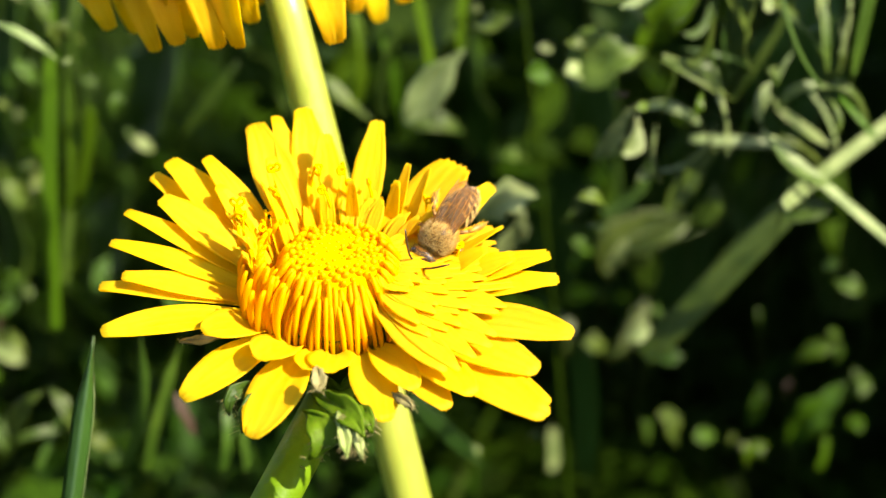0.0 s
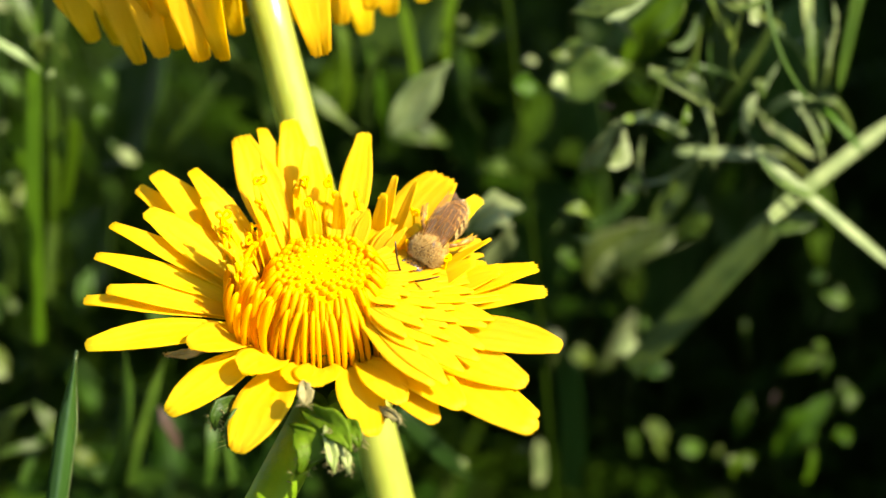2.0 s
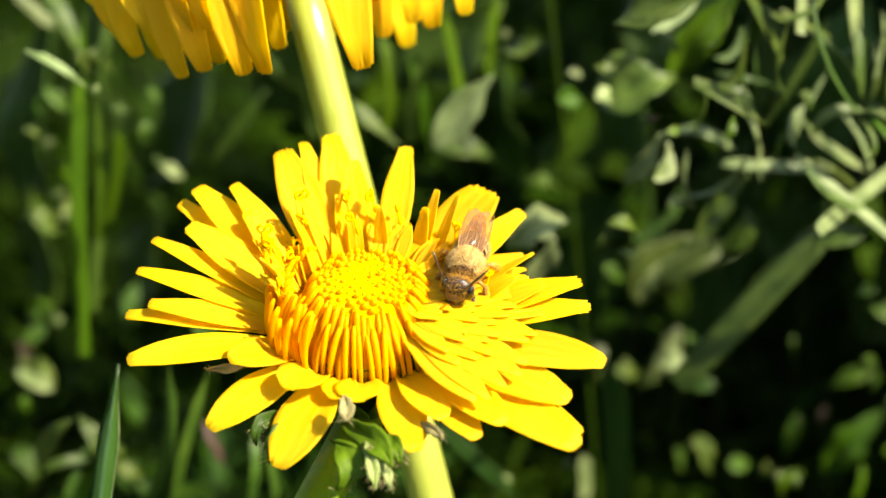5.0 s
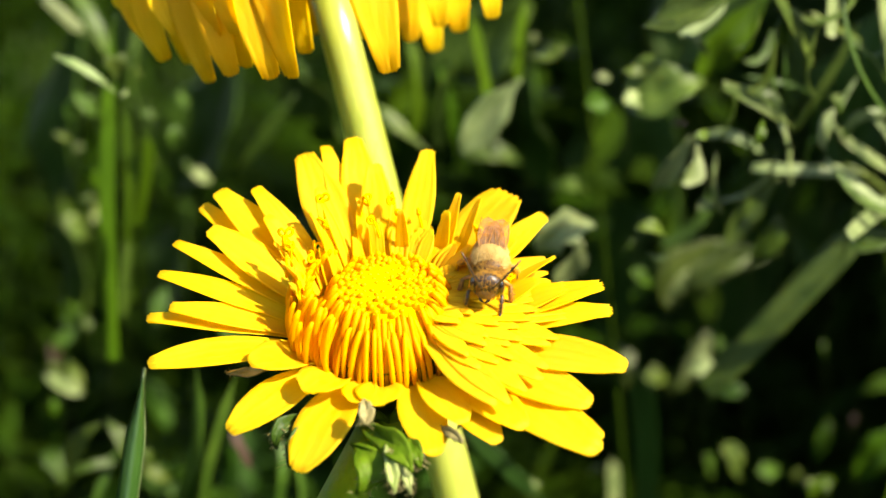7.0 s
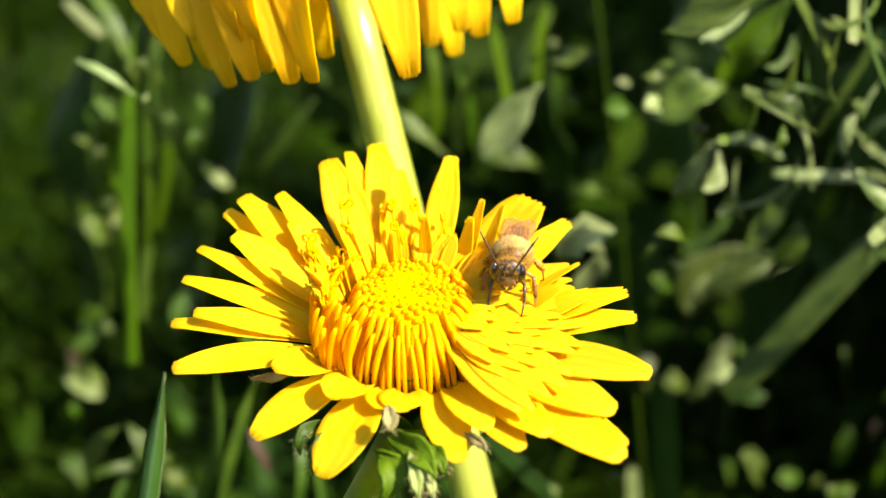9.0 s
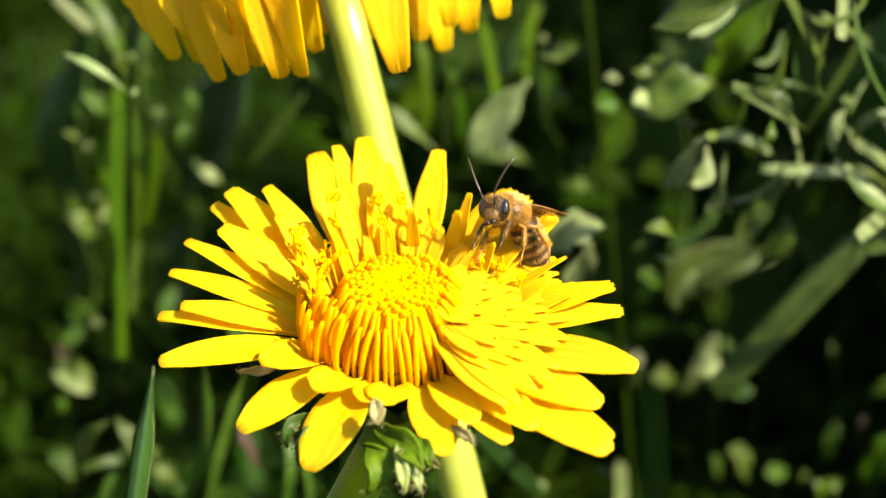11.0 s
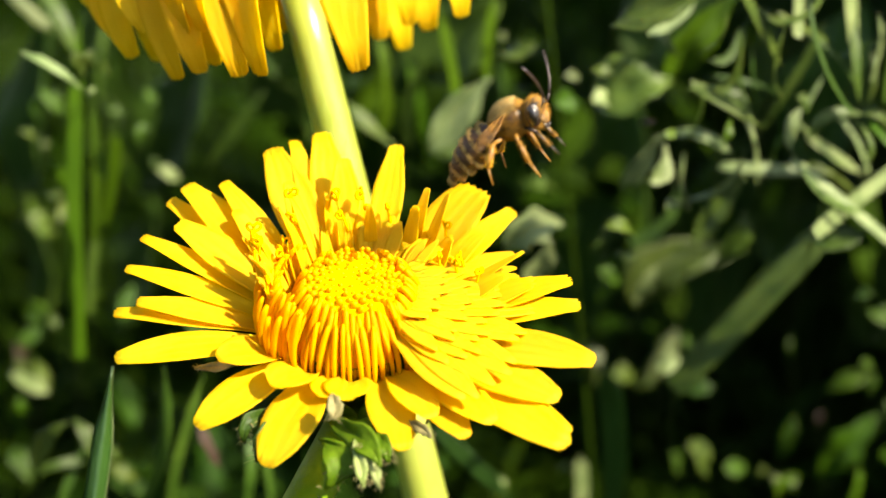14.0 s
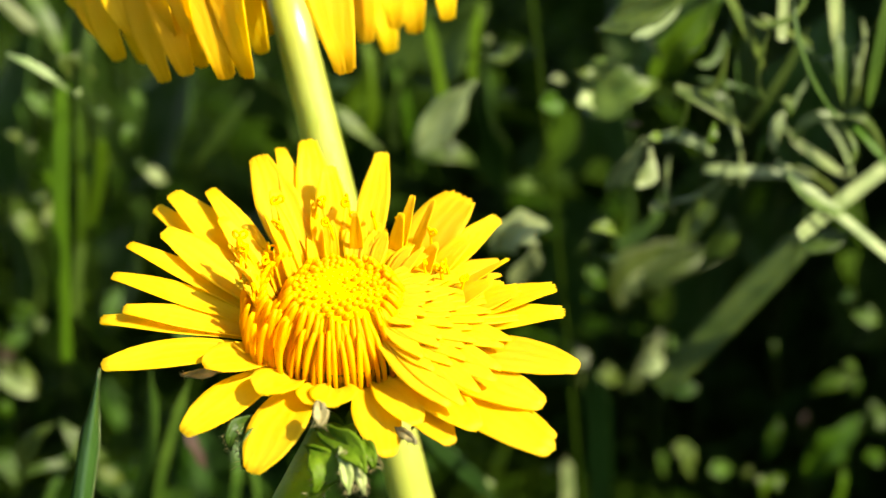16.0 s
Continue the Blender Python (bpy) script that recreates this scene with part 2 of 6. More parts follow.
def ball(c, r, nu=16, nv=10, turn=None, lump=0.0, rnd=None):
    """An ellipsoid with radii r round c, turned by a matrix and made a little uneven."""
    v, f = [], []
    for i in range(nv + 1):
        th = math.pi * (0.02 + 0.96 * i / nv)
        for j in range(nu):
            ph = 2 * math.pi * j / nu
            q = Vector((r[0] * math.sin(th) * math.cos(ph), r[1] * math.sin(th) * math.sin(ph), r[2] * math.cos(th)))
            if lump:
                q *= 1 + lump * noise.noise(q * 1.3 + Vector(c))
            if turn:
                q = turn @ q
            v.append((c[0] + q[0], c[1] + q[1], c[2] + q[2]))
    for i in range(nv):
        for j in range(nu):
            a, b = i * nu + j, i * nu + (j + 1) % nu
            f.append((a, a + nu, b + nu, b))
    f.append(tuple(range(nu)))
    f.append(tuple(range(nv * nu, nv * nu + nu))[::-1])
    return v, f


def bezier(a, b, c, n):
    a, b, c = (np.array(q, float) for q in (a, b, c))
    s = np.linspace(0, 1, n)[:, None]
    return (1 - s) ** 2 * a + 2 * s * (1 - s) * b + s ** 2 * c


def smooth(x):
    x = min(1.0, max(0.0, x))
    return x * x * (3 - 2 * x)


def strap(a, b, c, width, up, channel=0.12, ribs=0.04, teeth=0.3, twist=0.0, narrow=0.45, rows=13, cols=11, thick=0.09, taper=0.6, blunt=0.25):
    """A strap-shaped floret or petal from a over b to c, channelled and ribbed, with a toothed blunt end."""
    p = bezier(a, b, c, rows)
    t = np.gradient(p, axis=0)
    t /= np.linalg.norm(t, axis=1, keepdims=True)
    up = np.array(up, float)
    grid = []
    for i in range(rows):
        s = i / (rows - 1)
        side = np.cross(t[i], up)
        side /= np.linalg.norm(side) + 1e-9
        nrm = np.cross(side, t[i])
        tw = radians(twist) * s
        side, nrm = side * math.cos(tw) + nrm * math.sin(tw), nrm * math.cos(tw) - side * math.sin(tw)
        w = width * (narrow + (1 - narrow) * smooth(s * 1.8)) * (1 - (1 - taper) * smooth((s - 0.6) / 0.4)) * (1 - blunt * max(0.0, (s - 0.78) / 0.22) ** 2.5) / 2
        row = []
        for j in range(cols):
            u = 2 * j / (cols - 1) - 1
            q = p[i] + side * u * w + nrm * (channel * width * (u * u - 0.35) * (1.25 - s) + ribs * math.cos(u * math.pi * 4))
            if i == rows - 2:
                q = q - t[i] * 0.05 * width * u ** 4
            if i == rows - 1:
                notch = -0.9 - 0.5 * noise.noise(Vector((c[0] * 3 + j, c[1] * 3, 0))) if j % 2 else 0.25
                q = q + t[i] * (teeth * notch - 0.08 * width * u ** 4) + nrm * 0.05 * width * noise.noise(Vector((c[0] + j * 0.7, c[1], 3)))
            row.append(q)
        grid.append(row)
    across = [2 * j / (cols - 1) - 1 for _ in range(rows) for j in range(cols)]
    return (*sheet(grid, thick), across * 2)


def blade_shape(a, b, c, width, facing, fold=0.2, rows=14, thick=0.14, wave=0.0, point=0.55):
    """A grass blade: tapered to a point, folded along its midrib."""
    p = bezier(a, b, c, rows)
    t = np.gradient(p, axis=0)
    t /= np.linalg.norm(t, axis=1, keepdims=True)
    grid = []
    for i in range(rows):
        s = i / (rows - 1)
        side = np.cross(t[i], np.array(facing, float))
        side /= np.linalg.norm(side) + 1e-9
        nrm = np.cross(side, t[i])
        w = width / 2 * (1 - smooth((s - 1 + point) / point) * 0.96) * (0.8 + 0.2 * smooth(s * 4))
        grid.append([p[i] + side * u * w + nrm * (fold * abs(u) * width / 2 + wave * math.sin(9 * s + 2 * u)) for u in (-1, -0.6, -0.25, 0, 0.25, 0.6, 1)])
    return sheet(grid, thick)


def leaf_shape(a, b, c, width, facing, lobes=0.0, fold=0.3, rows=18, thick=0.2, seed=0, belly=0.55, ruffle=0.5):
    """A broad leaf with a midrib, an uneven edge and a ruffled surface."""
    rnd = random.Random(seed)
    k1, k2 = rnd.uniform(0, 6), rnd.uniform(0, 6)
    p = bezier(a, b, c, rows)
    t = np.gradient(p, axis=0)
    t /= np.linalg.norm(t, axis=1, keepdims=True)
    length = np.linalg.norm(p[-1] - p[0])
    grid = []
    for i in range(rows):
        s = i / (rows - 1)
        side = np.cross(t[i], np.array(facing, float))
        side /= np.linalg.norm(side) + 1e-9
        nrm = np.cross(side, t[i])
        base = (math.sin(math.pi * min(1, s ** (math.log(0.5) / math.log(belly)))) ** 1.05 * (1.1 - 0.25 * s) + 0.03) * width / 2
        base *= 1 + 0.22 * noise.noise(Vector((s * 5 + k1, k2, 0)))
        row = []
        for j in range(11):
            u = j / 5 - 1
            edge = 1 + lobes * math.sin(s * 21 + (k1 if u < 0 else k2)) * abs(u) ** 2 + 0.25 * noise.noise(Vector((s * 4, u * 2 + k1, k2))) * abs(u)
            h = fold * abs(u) * base + ruffle * abs(u) * math.sin(s * 11 + k2 + 2 * u) * width * 0.09 + 0.10 * width * noise.noise(Vector((s * 3 + k2, u * 1.5, k1)))
            h -= 0.03 * width * max(0, 1 - abs(u) * 8)
            row.append(p[i] + side * u * base * edge + nrm * h)
        grid.append(row)
    return sheet(grid, thick)


# ---- ground ----
def ground_sheet():
    n = 60
    xs = np.sinh(np.linspace(-5.2, 5.2, n)) / math.sinh(5.2) * 30000
    v, f = [], []
    for y in xs:
        for x in xs:
            d = math.hypot(x, y)
            h = 4 * noise.noise(Vector((x / 60, y / 60, 0))) + (0.006 * d if d < 400 else 2.4) * noise.noise(Vector((x / 300, y / 300, 5)))
            v.append((x, y + 300, h - 3))
    for i in range(n - 1):
        for j in range(n - 1):
            a = i * n + j
            f.append((a, a + 1, a + n + 1, a + n))
    ob = part("ground", (v, f), M_SOIL, None, "dark shaded soil under dense lawn grass", kind="structure")
    tagged(ob, category="ground")


ground_sheet()

# ---- the dandelion in flower ----
STEM_FOOT = (-20.1, -3.3, 0.0)
HEAD = (20.1, 3.3, 150.0)   # middle of the head above the stem's foot
HEAD_TILT = 13   # degrees towards -y
TILT = Matrix.Rotation(radians(HEAD_TILT), 3, "X")
dandelion = thing("dandelion", STEM_FOOT, "fully open yellow dandelion with drooping green bracts on a thick stem", "flower", "dandelions")


def on_head(x, y, z):
    """From the head's own axes to the plant's."""
    q = TILT @ Vector((x, y, z))
    return (q[0] + HEAD[0], q[1] + HEAD[1], q[2] + HEAD[2])


def head_shape(shape):
    return ([on_head(*v) for v in shape[0]], *shape[1:])


def ray_floret(x, y, z, width, arch=1.5, twist=0, foot=7.2, foot_z=-3.6, channel=0.09, taper=0.54, teeth=0.13):
    """An outer floret whose blunt tip is at x, y, z on the head."""
    r = math.hypot(x, y)
    width = width * 1.1 if width < 5 else width
    teeth = 0.3 if x > 8 and y > -3 else (0.05 if y < -4 else teeth)
    x, y = x * (1 + 0.35 / r), y * (1 + 0.35 / r)
    cx, cy = x / r, y / r
    a = (cx * foot, cy * foot, foot_z)
    m = (foot + (r - foot) * 0.45)
    b = (cx * m, cy * m, foot_z + (z - foot_z) * 0.5 + arch)
    return part("ray_floret", head_shape(strap(a, b, (x, y, z), width, (0, 0, 1), twist=twist, channel=channel, teeth=teeth, taper=taper + (0.12 if y < -4 else 0), blunt=0.42 if y < -4 else 0.2)), M_PETAL, dandelion)


ray_floret(-9.4, 17.5, 6, 4.3, 1.2, 10)
ray_floret(-7.3, 19.1, 6, 2.7, 1.5, -20)
ray_floret(-4.6, 19.9, 6.5, 3.8, 1.0, 0)
ray_floret(3.2, 18.2, 6, 3.0, 1, 5)
ray_floret(11.3, 14.5, 3.2, 6.0, 1.6, 0, taper=0.78)
ray_floret(14.8, 11.2, 2.6, 2.9, 1.4, -15)
ray_floret(15.5, 4.9, 2, 1.5, 0.8, 20)
ray_floret(6.4, 9.9, 6, 1.3, 0.5, 0)
ray_floret(8.4, 9.1, 6, 1.2, 0.5, 10)
ray_floret(19.9, 1.7, 1, 3.5, 1.2, 0)
ray_floret(20.6, -0.8, 0, 3.0, 1.2, -10)
ray_floret(21.5, -7.7, -1, 4.3, 1.6, -8)
ray_floret(18.1, -11.6, -2, 4.5, 1.5, -5)
ray_floret(18.6, -16.4, -3, 4.5, 1.5, -8)
ray_floret(19.0, -14.1, -3.6, 3.4, 1.2, 0)
ray_floret(12.4, -14.0, -2.5, 3.9, 1.5, 0)
ray_floret(10.1, -14.8, -3.5, 3.5, 1.2, 5)
ray_floret(7.2, -13.7, -2.2, 3.5, 1.4, 5)
ray_floret(4.8, -15.8, -4, 3.8, 1.5, 5)
ray_floret(-0.2, -11.6, -2, 4.0, 1.2, 0)
ray_floret(-2.3, -11.0, -2.2, 3.0, 1.0, 0)
ray_floret(-6.7, -16.8, -5, 4.7, 1.6, -5)
ray_floret(-6.4, -10.8, -1.2, 4.2, 1.5, 0)
ray_floret(-13.1, -13.0, -4, 4.0, 1.5, 5)
ray_floret(-21.0, -7.4, -1, 3.4, 1.5, 8)
ray_floret(-11.7, -7.7, -0.6, 3.8, 1.5, 10)
ray_floret(-22.1, -2.0, 0, 2.8, 1.2, 0)
ray_floret(-19.9, -1.6, 1, 2.8, 1, 5)
ray_floret(-21.6, 2.3, 2, 2.8, 1.2, 0)
ray_floret(-20.7, 6.0, 3, 2.5, 1, 0)
ray_floret(-19.2, 12.5, 3, 2.7, 0.6, 15)
ray_floret(-17.5, 12.9, 4.5, 4.0, 1, 0)
ray_floret(-17.5, 7.6, 3.5, 3.9, 1, 5)
ray_floret(-13.7, 12.7, 5, 2.6, 1, 10)
ray_floret(-12.1, 9.1, 4, 2.6, 0.6, 0)
ray_floret(-2.0, 14.7, 6.5, 3.2, 0.6, 0)
ray_floret(1.0, 7.5, 5.6, 1.2, 0.3, 0)
ray_floret(14.0, 1.9, 1.6, 2.7, 1, 0)
ray_floret(-7.1, 11.1, 6, 2.3, 0.5, 0)
ray_floret(16.5, 1.4, 1.0, 3.6, 1, 0)
ray_floret(5.3, 8.3, 5.0, 1.6, 0.4, 5)
ray_floret(11.7, 8.5, 2.2, 2.4, 0.8, -5, taper=0.78)
ray_floret(8.6, 6.3, 2.8, 2.1, 0.5, 0)


def curl(x, y, z, dx, dy, size, rnd):
    """A thin style whose two stigma arms roll up into rings."""
    shapes = [tube(bezier((x, y, z), (x + dx * 0.3, y + dy * 0.3, z + 1.2), (x + dx, y + dy, z + 2.2), 6), [0.13] * 6, 6)]
    top = np.array((x + dx, y + dy, z + 2.2))
    for side in (-1, 1):
        a0 = rnd.uniform(0, 6.28)
        u = np.array((math.cos(a0), math.sin(a0), 0.1))
        pts = []
        for i in range(14):
            a = 5.6 * i / 13
            pts.append(top + size * ((1 - math.cos(a)) * u * side * 0.8 + math.sin(a) * np.array((0.1 * side, 0.1, 0.9))) * (1 - 0.25 * i / 13))
        shapes.append(tube(pts, [0.14] * 14, 6))
    return join(*shapes)


def inner_floret(az, foot, reach, height, wide, twist, rnd, material, stigma):
    c, s = math.cos(az), math.sin(az)
    x, y = c * reach, s * reach
    m = foot + (reach - foot) * 0.3
    fl = part("inner_floret", head_shape(strap((c * foot, s * foot, -2.8), (c * m, s * m, -2.8 + (height + 2.8) * 0.72), (x, y, height), wide, (-c * 0.8, -s * 0.8, 0.7), channel=0.16, teeth=0.2, rows=10, cols=7, twist=twist, taper=0.36)), material, dandelion)
    if stigma:
        part("stigma", head_shape(curl(c * (reach - 0.7), s * (reach - 0.7), height - 2.0, rnd.uniform(-0.5, 0.5), rnd.uniform(-0.5, 0.5), rnd.uniform(0.35, 0.55), rnd)), M_STIGMA, fl)


def splayed_floret(az, foot, foot_z, reach, height, wide, twist, rnd, stigma):
    """A floret that lies out flat from the middle on the sunny side."""
    c, s = math.cos(az), math.sin(az)
    m = 0.5 * (foot + reach)
    lean = az + rnd.uniform(-0.05, 0.05)
    tip = (math.cos(lean) * reach, math.sin(lean) * reach, height)
    fl = part("inner_floret", head_shape(strap((c * foot, s * foot, foot_z), (c * m, s * m, 0.5 * (foot_z + height) + 0.35), tip, wide, (0, 0, 1), channel=0.05, ribs=0.02, teeth=0.0, rows=10, cols=7, twist=twist, taper=0.5, blunt=0.5, narrow=0.32)), M_PETAL, dandelion)
    if stigma:
        part("stigma", head_shape(curl(tip[0] * 0.93, tip[1] * 0.93, height - 0.7, rnd.uniform(-0.5, 0.5), rnd.uniform(-0.5, 0.5), rnd.uniform(0.3, 0.42), rnd)), M_STIGMA, fl)


def inner_florets():
    """Shorter florets round the middle: erect at the back and the left, splayed out on the sunny side."""
    rnd = random.Random(11)
    for i in range(26):  # the back and left
        az = radians(90 + 105 * i / 25 + rnd.uniform(-3, 3))
        inner_floret(az, rnd.uniform(5.6, 7.4), rnd.uniform(7.6, 12.0), rnd.uniform(2.8, 6.6), rnd.uniform(0.8, 1.35), rnd.uniform(-25, 25), rnd, M_PETAL, rnd.random() < 0.4)
    for i in range(15):  # the back towards the sun, more laid back
        az = radians(38 + 52 * i / 14 + rnd.uniform(-2, 2))
        splayed_floret(az, 5.4, -0.4, rnd.uniform(8.5, 12.5), rnd.uniform(1.8, 3.0), rnd.uniform(1.1, 1.7), rnd.uniform(-8, 8), rnd, i % 4 == 1)
    for ring, (foot, foot_z, reach, height, wide, count, start) in enumerate((  # the sunny side: laid out in a smooth slope
            (5.2, -0.2, 16.6, -0.7, 2.7, 13, -54), (5.0, 0.2, 13.2, -0.1, 2.2, 14, -50), (4.8, 0.6, 10.6, 0.5, 1.8, 15, -44), (4.6, 1.0, 8.2, 1.2, 1.3, 16, -38))):
        for i in range(count):
            az = radians(start + (36 - start) * (i + 0.5 * (ring % 2)) / count + rnd.uniform(-1.5, 1.5))
            splayed_floret(az, foot, foot_z, reach + rnd.uniform(-0.9, 0.9), height + rnd.uniform(-0.08, 0.08), wide * rnd.uniform(0.85, 1.15), rnd.uniform(-3, 3), rnd, az > 0.25 and i % 2 == 0 and ring in (1, 2))


inner_florets()


def style_row(az0, az1, count, r0, z0, r1, z1, seed, bulge=0.6, thick=0.42):
    """Slender closed florets side by side round the middle like a fence, from r0, z0 up to r1, z1."""
    rnd = random.Random(seed)
    for i in range(count):
        az = radians(az0 + (az1 - az0) * (i + rnd.uniform(-0.25, 0.25)) / max(1, count - 1))
        ra, rb, top = r0 + rnd.uniform(-0.3, 0.3), r1 + rnd.uniform(-0.25, 0.25), z1 + rnd.uniform(-0.6, 0.4)
        bend = az + rnd.uniform(-0.07, 0.07)
        mid = 0.55 * ra + 0.45 * rb + bulge
        pts = bezier((math.cos(az) * ra, math.sin(az) * ra, z0), (math.cos(az) * mid, math.sin(az) * mid, z0 + (top - z0) * 0.62), (math.cos(bend) * rb, math.sin(bend) * rb, top), 9)
        k = thick * rnd.uniform(0.8, 1.15)
        part("disc_floret", head_shape(tube(pts, [k * 0.7, k * 0.8, k * 0.9, k, k, k, k * 1.0, k * 0.95, k * 0.55], 8)), M_DISC, dandelion)


style_row(-182, -42, 34, 7.2, -3.9, 4.7, 2.35, 3, 0.9, 0.29)
style_row(-178, -52, 24, 7.9, -3.9, 5.9, 1.3, 4, 0.9, 0.27)
style_row(-40, 8, 12, 6.6, -1.2, 4.6, 2.35, 10, 0.7, 0.30)
style_row(8, 180, 42, 6.6, -3.0, 4.6, 2.5, 5, 0.6, 0.36)
style_row(140, 232, 20, 8.2, -3.6, 7.0, 3.2, 6, 1.3, 0.31)
style_row(150, 222, 10, 9.3, -3.6, 8.8, 2.4, 7, 0.9, 0.29)


def hollow(x, y):
    """How deep the eaten-out hollow beside the middle is, from 0 to 1."""
    return math.exp(-(((x - 1.6) / 2.5) ** 2 + ((y - 1.0) / 2.1) ** 2) ** 2)


def middle():
    """The tight unopened florets in the middle, set in a spiral, each a blunt knob, over a soft domed core."""
    rnd = random.Random(8)
    prof = [(-4.0, 6.8), (-2.0, 6.5), (-0.2, 5.9), (1.2, 5.1)]
    core = [[(r * math.cos(2 * math.pi * j / 36), r * math.sin(2 * math.pi * j / 36), z) for j in range(37)] for z, r in prof]
    for r in (4.3, 3.7, 3.1, 2.5, 1.9, 1.3, 0.7, 0.05):
        ring = [(r * math.cos(2 * math.pi * j / 36), r * math.sin(2 * math.pi * j / 36)) for j in range(37)]
        core.append([(x, y, 2.75 - 0.16 * max(0, r - 2.2) ** 2 - 0.5 * hollow(x, y) + 0.12 * noise.noise(Vector((x * 1.4, y * 1.4, 2)))) for x, y in ring])
    part("disc_core", head_shape(sheet(core, 0.12)), M_CORE, dandelion)
    for i in range(120):
        r = 4.4 * math.sqrt((i + 0.5) / 120)
        a = i * 2.39996
        x, y = r * math.cos(a), r * math.sin(a)
        z = 2.88 + rnd.uniform(-0.22, 0.2) - 0.75 * smooth((r - 2.6) / 2.6) - 0.35 * hollow(x, y)
        k = 0.2 + 0.03 * r + rnd.uniform(-0.04, 0.05)
        lx, ly = x * 0.05, y * 0.05
        pts = [(x, y, z - 2.0), (x, y, z - 0.7), (x + lx * 0.5, y + ly * 0.5, z - 0.25), (x + lx, y + ly, z - 0.02), (x + lx * 1.2, y + ly * 1.2, z + 0.14)]
        part("disc_floret", head_shape(tube(pts, [k * 0.8, k, k * 1.12, k, k * 0.45], 8)), M_DISC, dandelion)


middle()


def receptacle():
    """The green cup under the head, its bracts, and the drooping outer bracts with dry edges."""
    rnd = random.Random(21)
    prof = [(-2.4, 7.2), (-4.0, 6.9), (-6.0, 6.0), (-8.5, 4.8), (-11.0, 3.6), (-12.6, 2.5)]
    part("receptacle", head_shape(tube([(0, 0, z) for z, _ in prof], [r for _, r in prof], 24)), M_BRACT, dandelion)
    for i in range(18):
        az = 2 * math.pi * i / 18 + rnd.uniform(-0.08, 0.08)
        c, s = math.cos(az), math.sin(az)
        top = rnd.uniform(8.6, 9.6)
        part("bract", head_shape(blade_shape((c * 4.4, s * 4.4, -10.5), (c * 7.4, s * 7.4, -6.5), (c * top, s * top, -3.4 + rnd.uniform(-0.6, 0.3)), 2.6, (c, s, 0.3), fold=0.15, rows=8)), M_BRACT, dandelion)
    for i in range(7):
        az = radians(15 + 150 * i / 6) + rnd.uniform(-0.1, 0.1)
        c, s = math.cos(az), math.sin(az)
        r1 = rnd.uniform(6.5, 8.5)
        ob = part("outer_bract", head_shape(leaf_shape((c * 3.2, s * 3.2, -11.2), (c * (r1 + 1.5), s * (r1 + 1.5), -10.6), (c * r1, s * r1, -11.2 - rnd.uniform(2.5, 6.0)), rnd.uniform(2.4, 3.4), (c, s, 0.9), rows=10, seed=i, ruffle=1.2)), M_BRACT, dandelion, "curled-back green bract with a dry frayed tip")
        part("dry_tip", head_shape(leaf_shape((c * (r1 + 0.1), s * (r1 + 0.1), -12.6), (c * (r1 + 0.1), s * (r1 + 0.1), -14.0), (c * (r1 - 0.8), s * (r1 - 0.8), -15.0 - rnd.uniform(0.0, 2.0)), rnd.uniform(0.9, 1.6), (c, s, 0.3), rows=7, seed=40 + i, lobes=0.3)), M_BRACT_DRY, ob)


receptacle()


def hanging_bract(base, bend, tip, width, material, label, seed):
    """A bract that hangs from the head, with a fringe of fine pale hairs round its end."""
    ob = part("outer_bract", leaf_shape(base, bend, tip, width, (0.1, -0.9, 0.4), 0.12, rows=12, seed=seed, belly=0.5, ruffle=1.2, thick=0.25), material, dandelion, label)
    rnd = random.Random(seed)
    hairs = []
    for _ in range(26):
        s = rnd.uniform(0.55, 1.0)
        p = np.array(base) * (1 - s) ** 2 + 2 * s * (1 - s) * np.array(bend) + s * s * np.array(tip)
        side = rnd.choice((-1, 1)) * width * 0.42 * (1 - s * s * 0.7)
        p = p + np.array((side, 0, rnd.uniform(-0.3, 0.3)))
        q = p + np.array((0.3 * math.copysign(1, side), -0.1, -0.2)) + np.array((rnd.gauss(0, 0.25), rnd.gauss(0, 0.2), rnd.gauss(0, 0.25)))
        hairs.append(tube([p, (p + q) / 2 + np.array((0, 0, 0.06)), q], [0.035, 0.03, 0.012], 4))
    part("fringe", join(*hairs), M_BRACT_DRY, ob, "fine pale frayed fringe", kind="stuff")


hanging_bract((18.4, -7.3, 142.8), (21.9, -12.0, 144.5), (23.2, -14.1, 142.4), 2.4, M_BRACT, "broad green bract curled back", 0)
hanging_bract((20.8, -11.4, 143.4), (21.6, -14.0, 142.6), (21.7, -14.7, 140.7), 1.1, M_BRACT_PALE, "narrow pale green bract hanging down", 1)
hanging_bract((21.8, -11.5, 143.1), (22.7, -13.6, 142.1), (23.0, -14.3, 140.4), 1.0, M_BRACT_PALE, "narrow pale green bract hanging down", 2)
hanging_bract((17.7, -9.6, 142.4), (21.0, -13.0, 142.3), (18.3, -13.0, 139.6), 2.7, M_BRACT, "broad green bract with a frayed white edge", 3)
hanging_bract((14.1, -6.2, 142.7), (12.4, -10.2, 143.5), (12.1, -9.5, 140.2), 1.5, M_LEAF, "broad green bract curled back", 4)
hanging_bract((13.0, -5.1, 142.7), (10.6, -8.8, 144.2), (10.7, -8.0, 141.1), 1.4, M_LEAF, "broad green bract curled back", 5)
hanging_bract((18.8, -9.0, 146.5), (19.4, -10.8, 146.2), (19.0, -11.2, 145.2), 1.4, M_BRACT_DRY, "pale dry bract tip", 6)
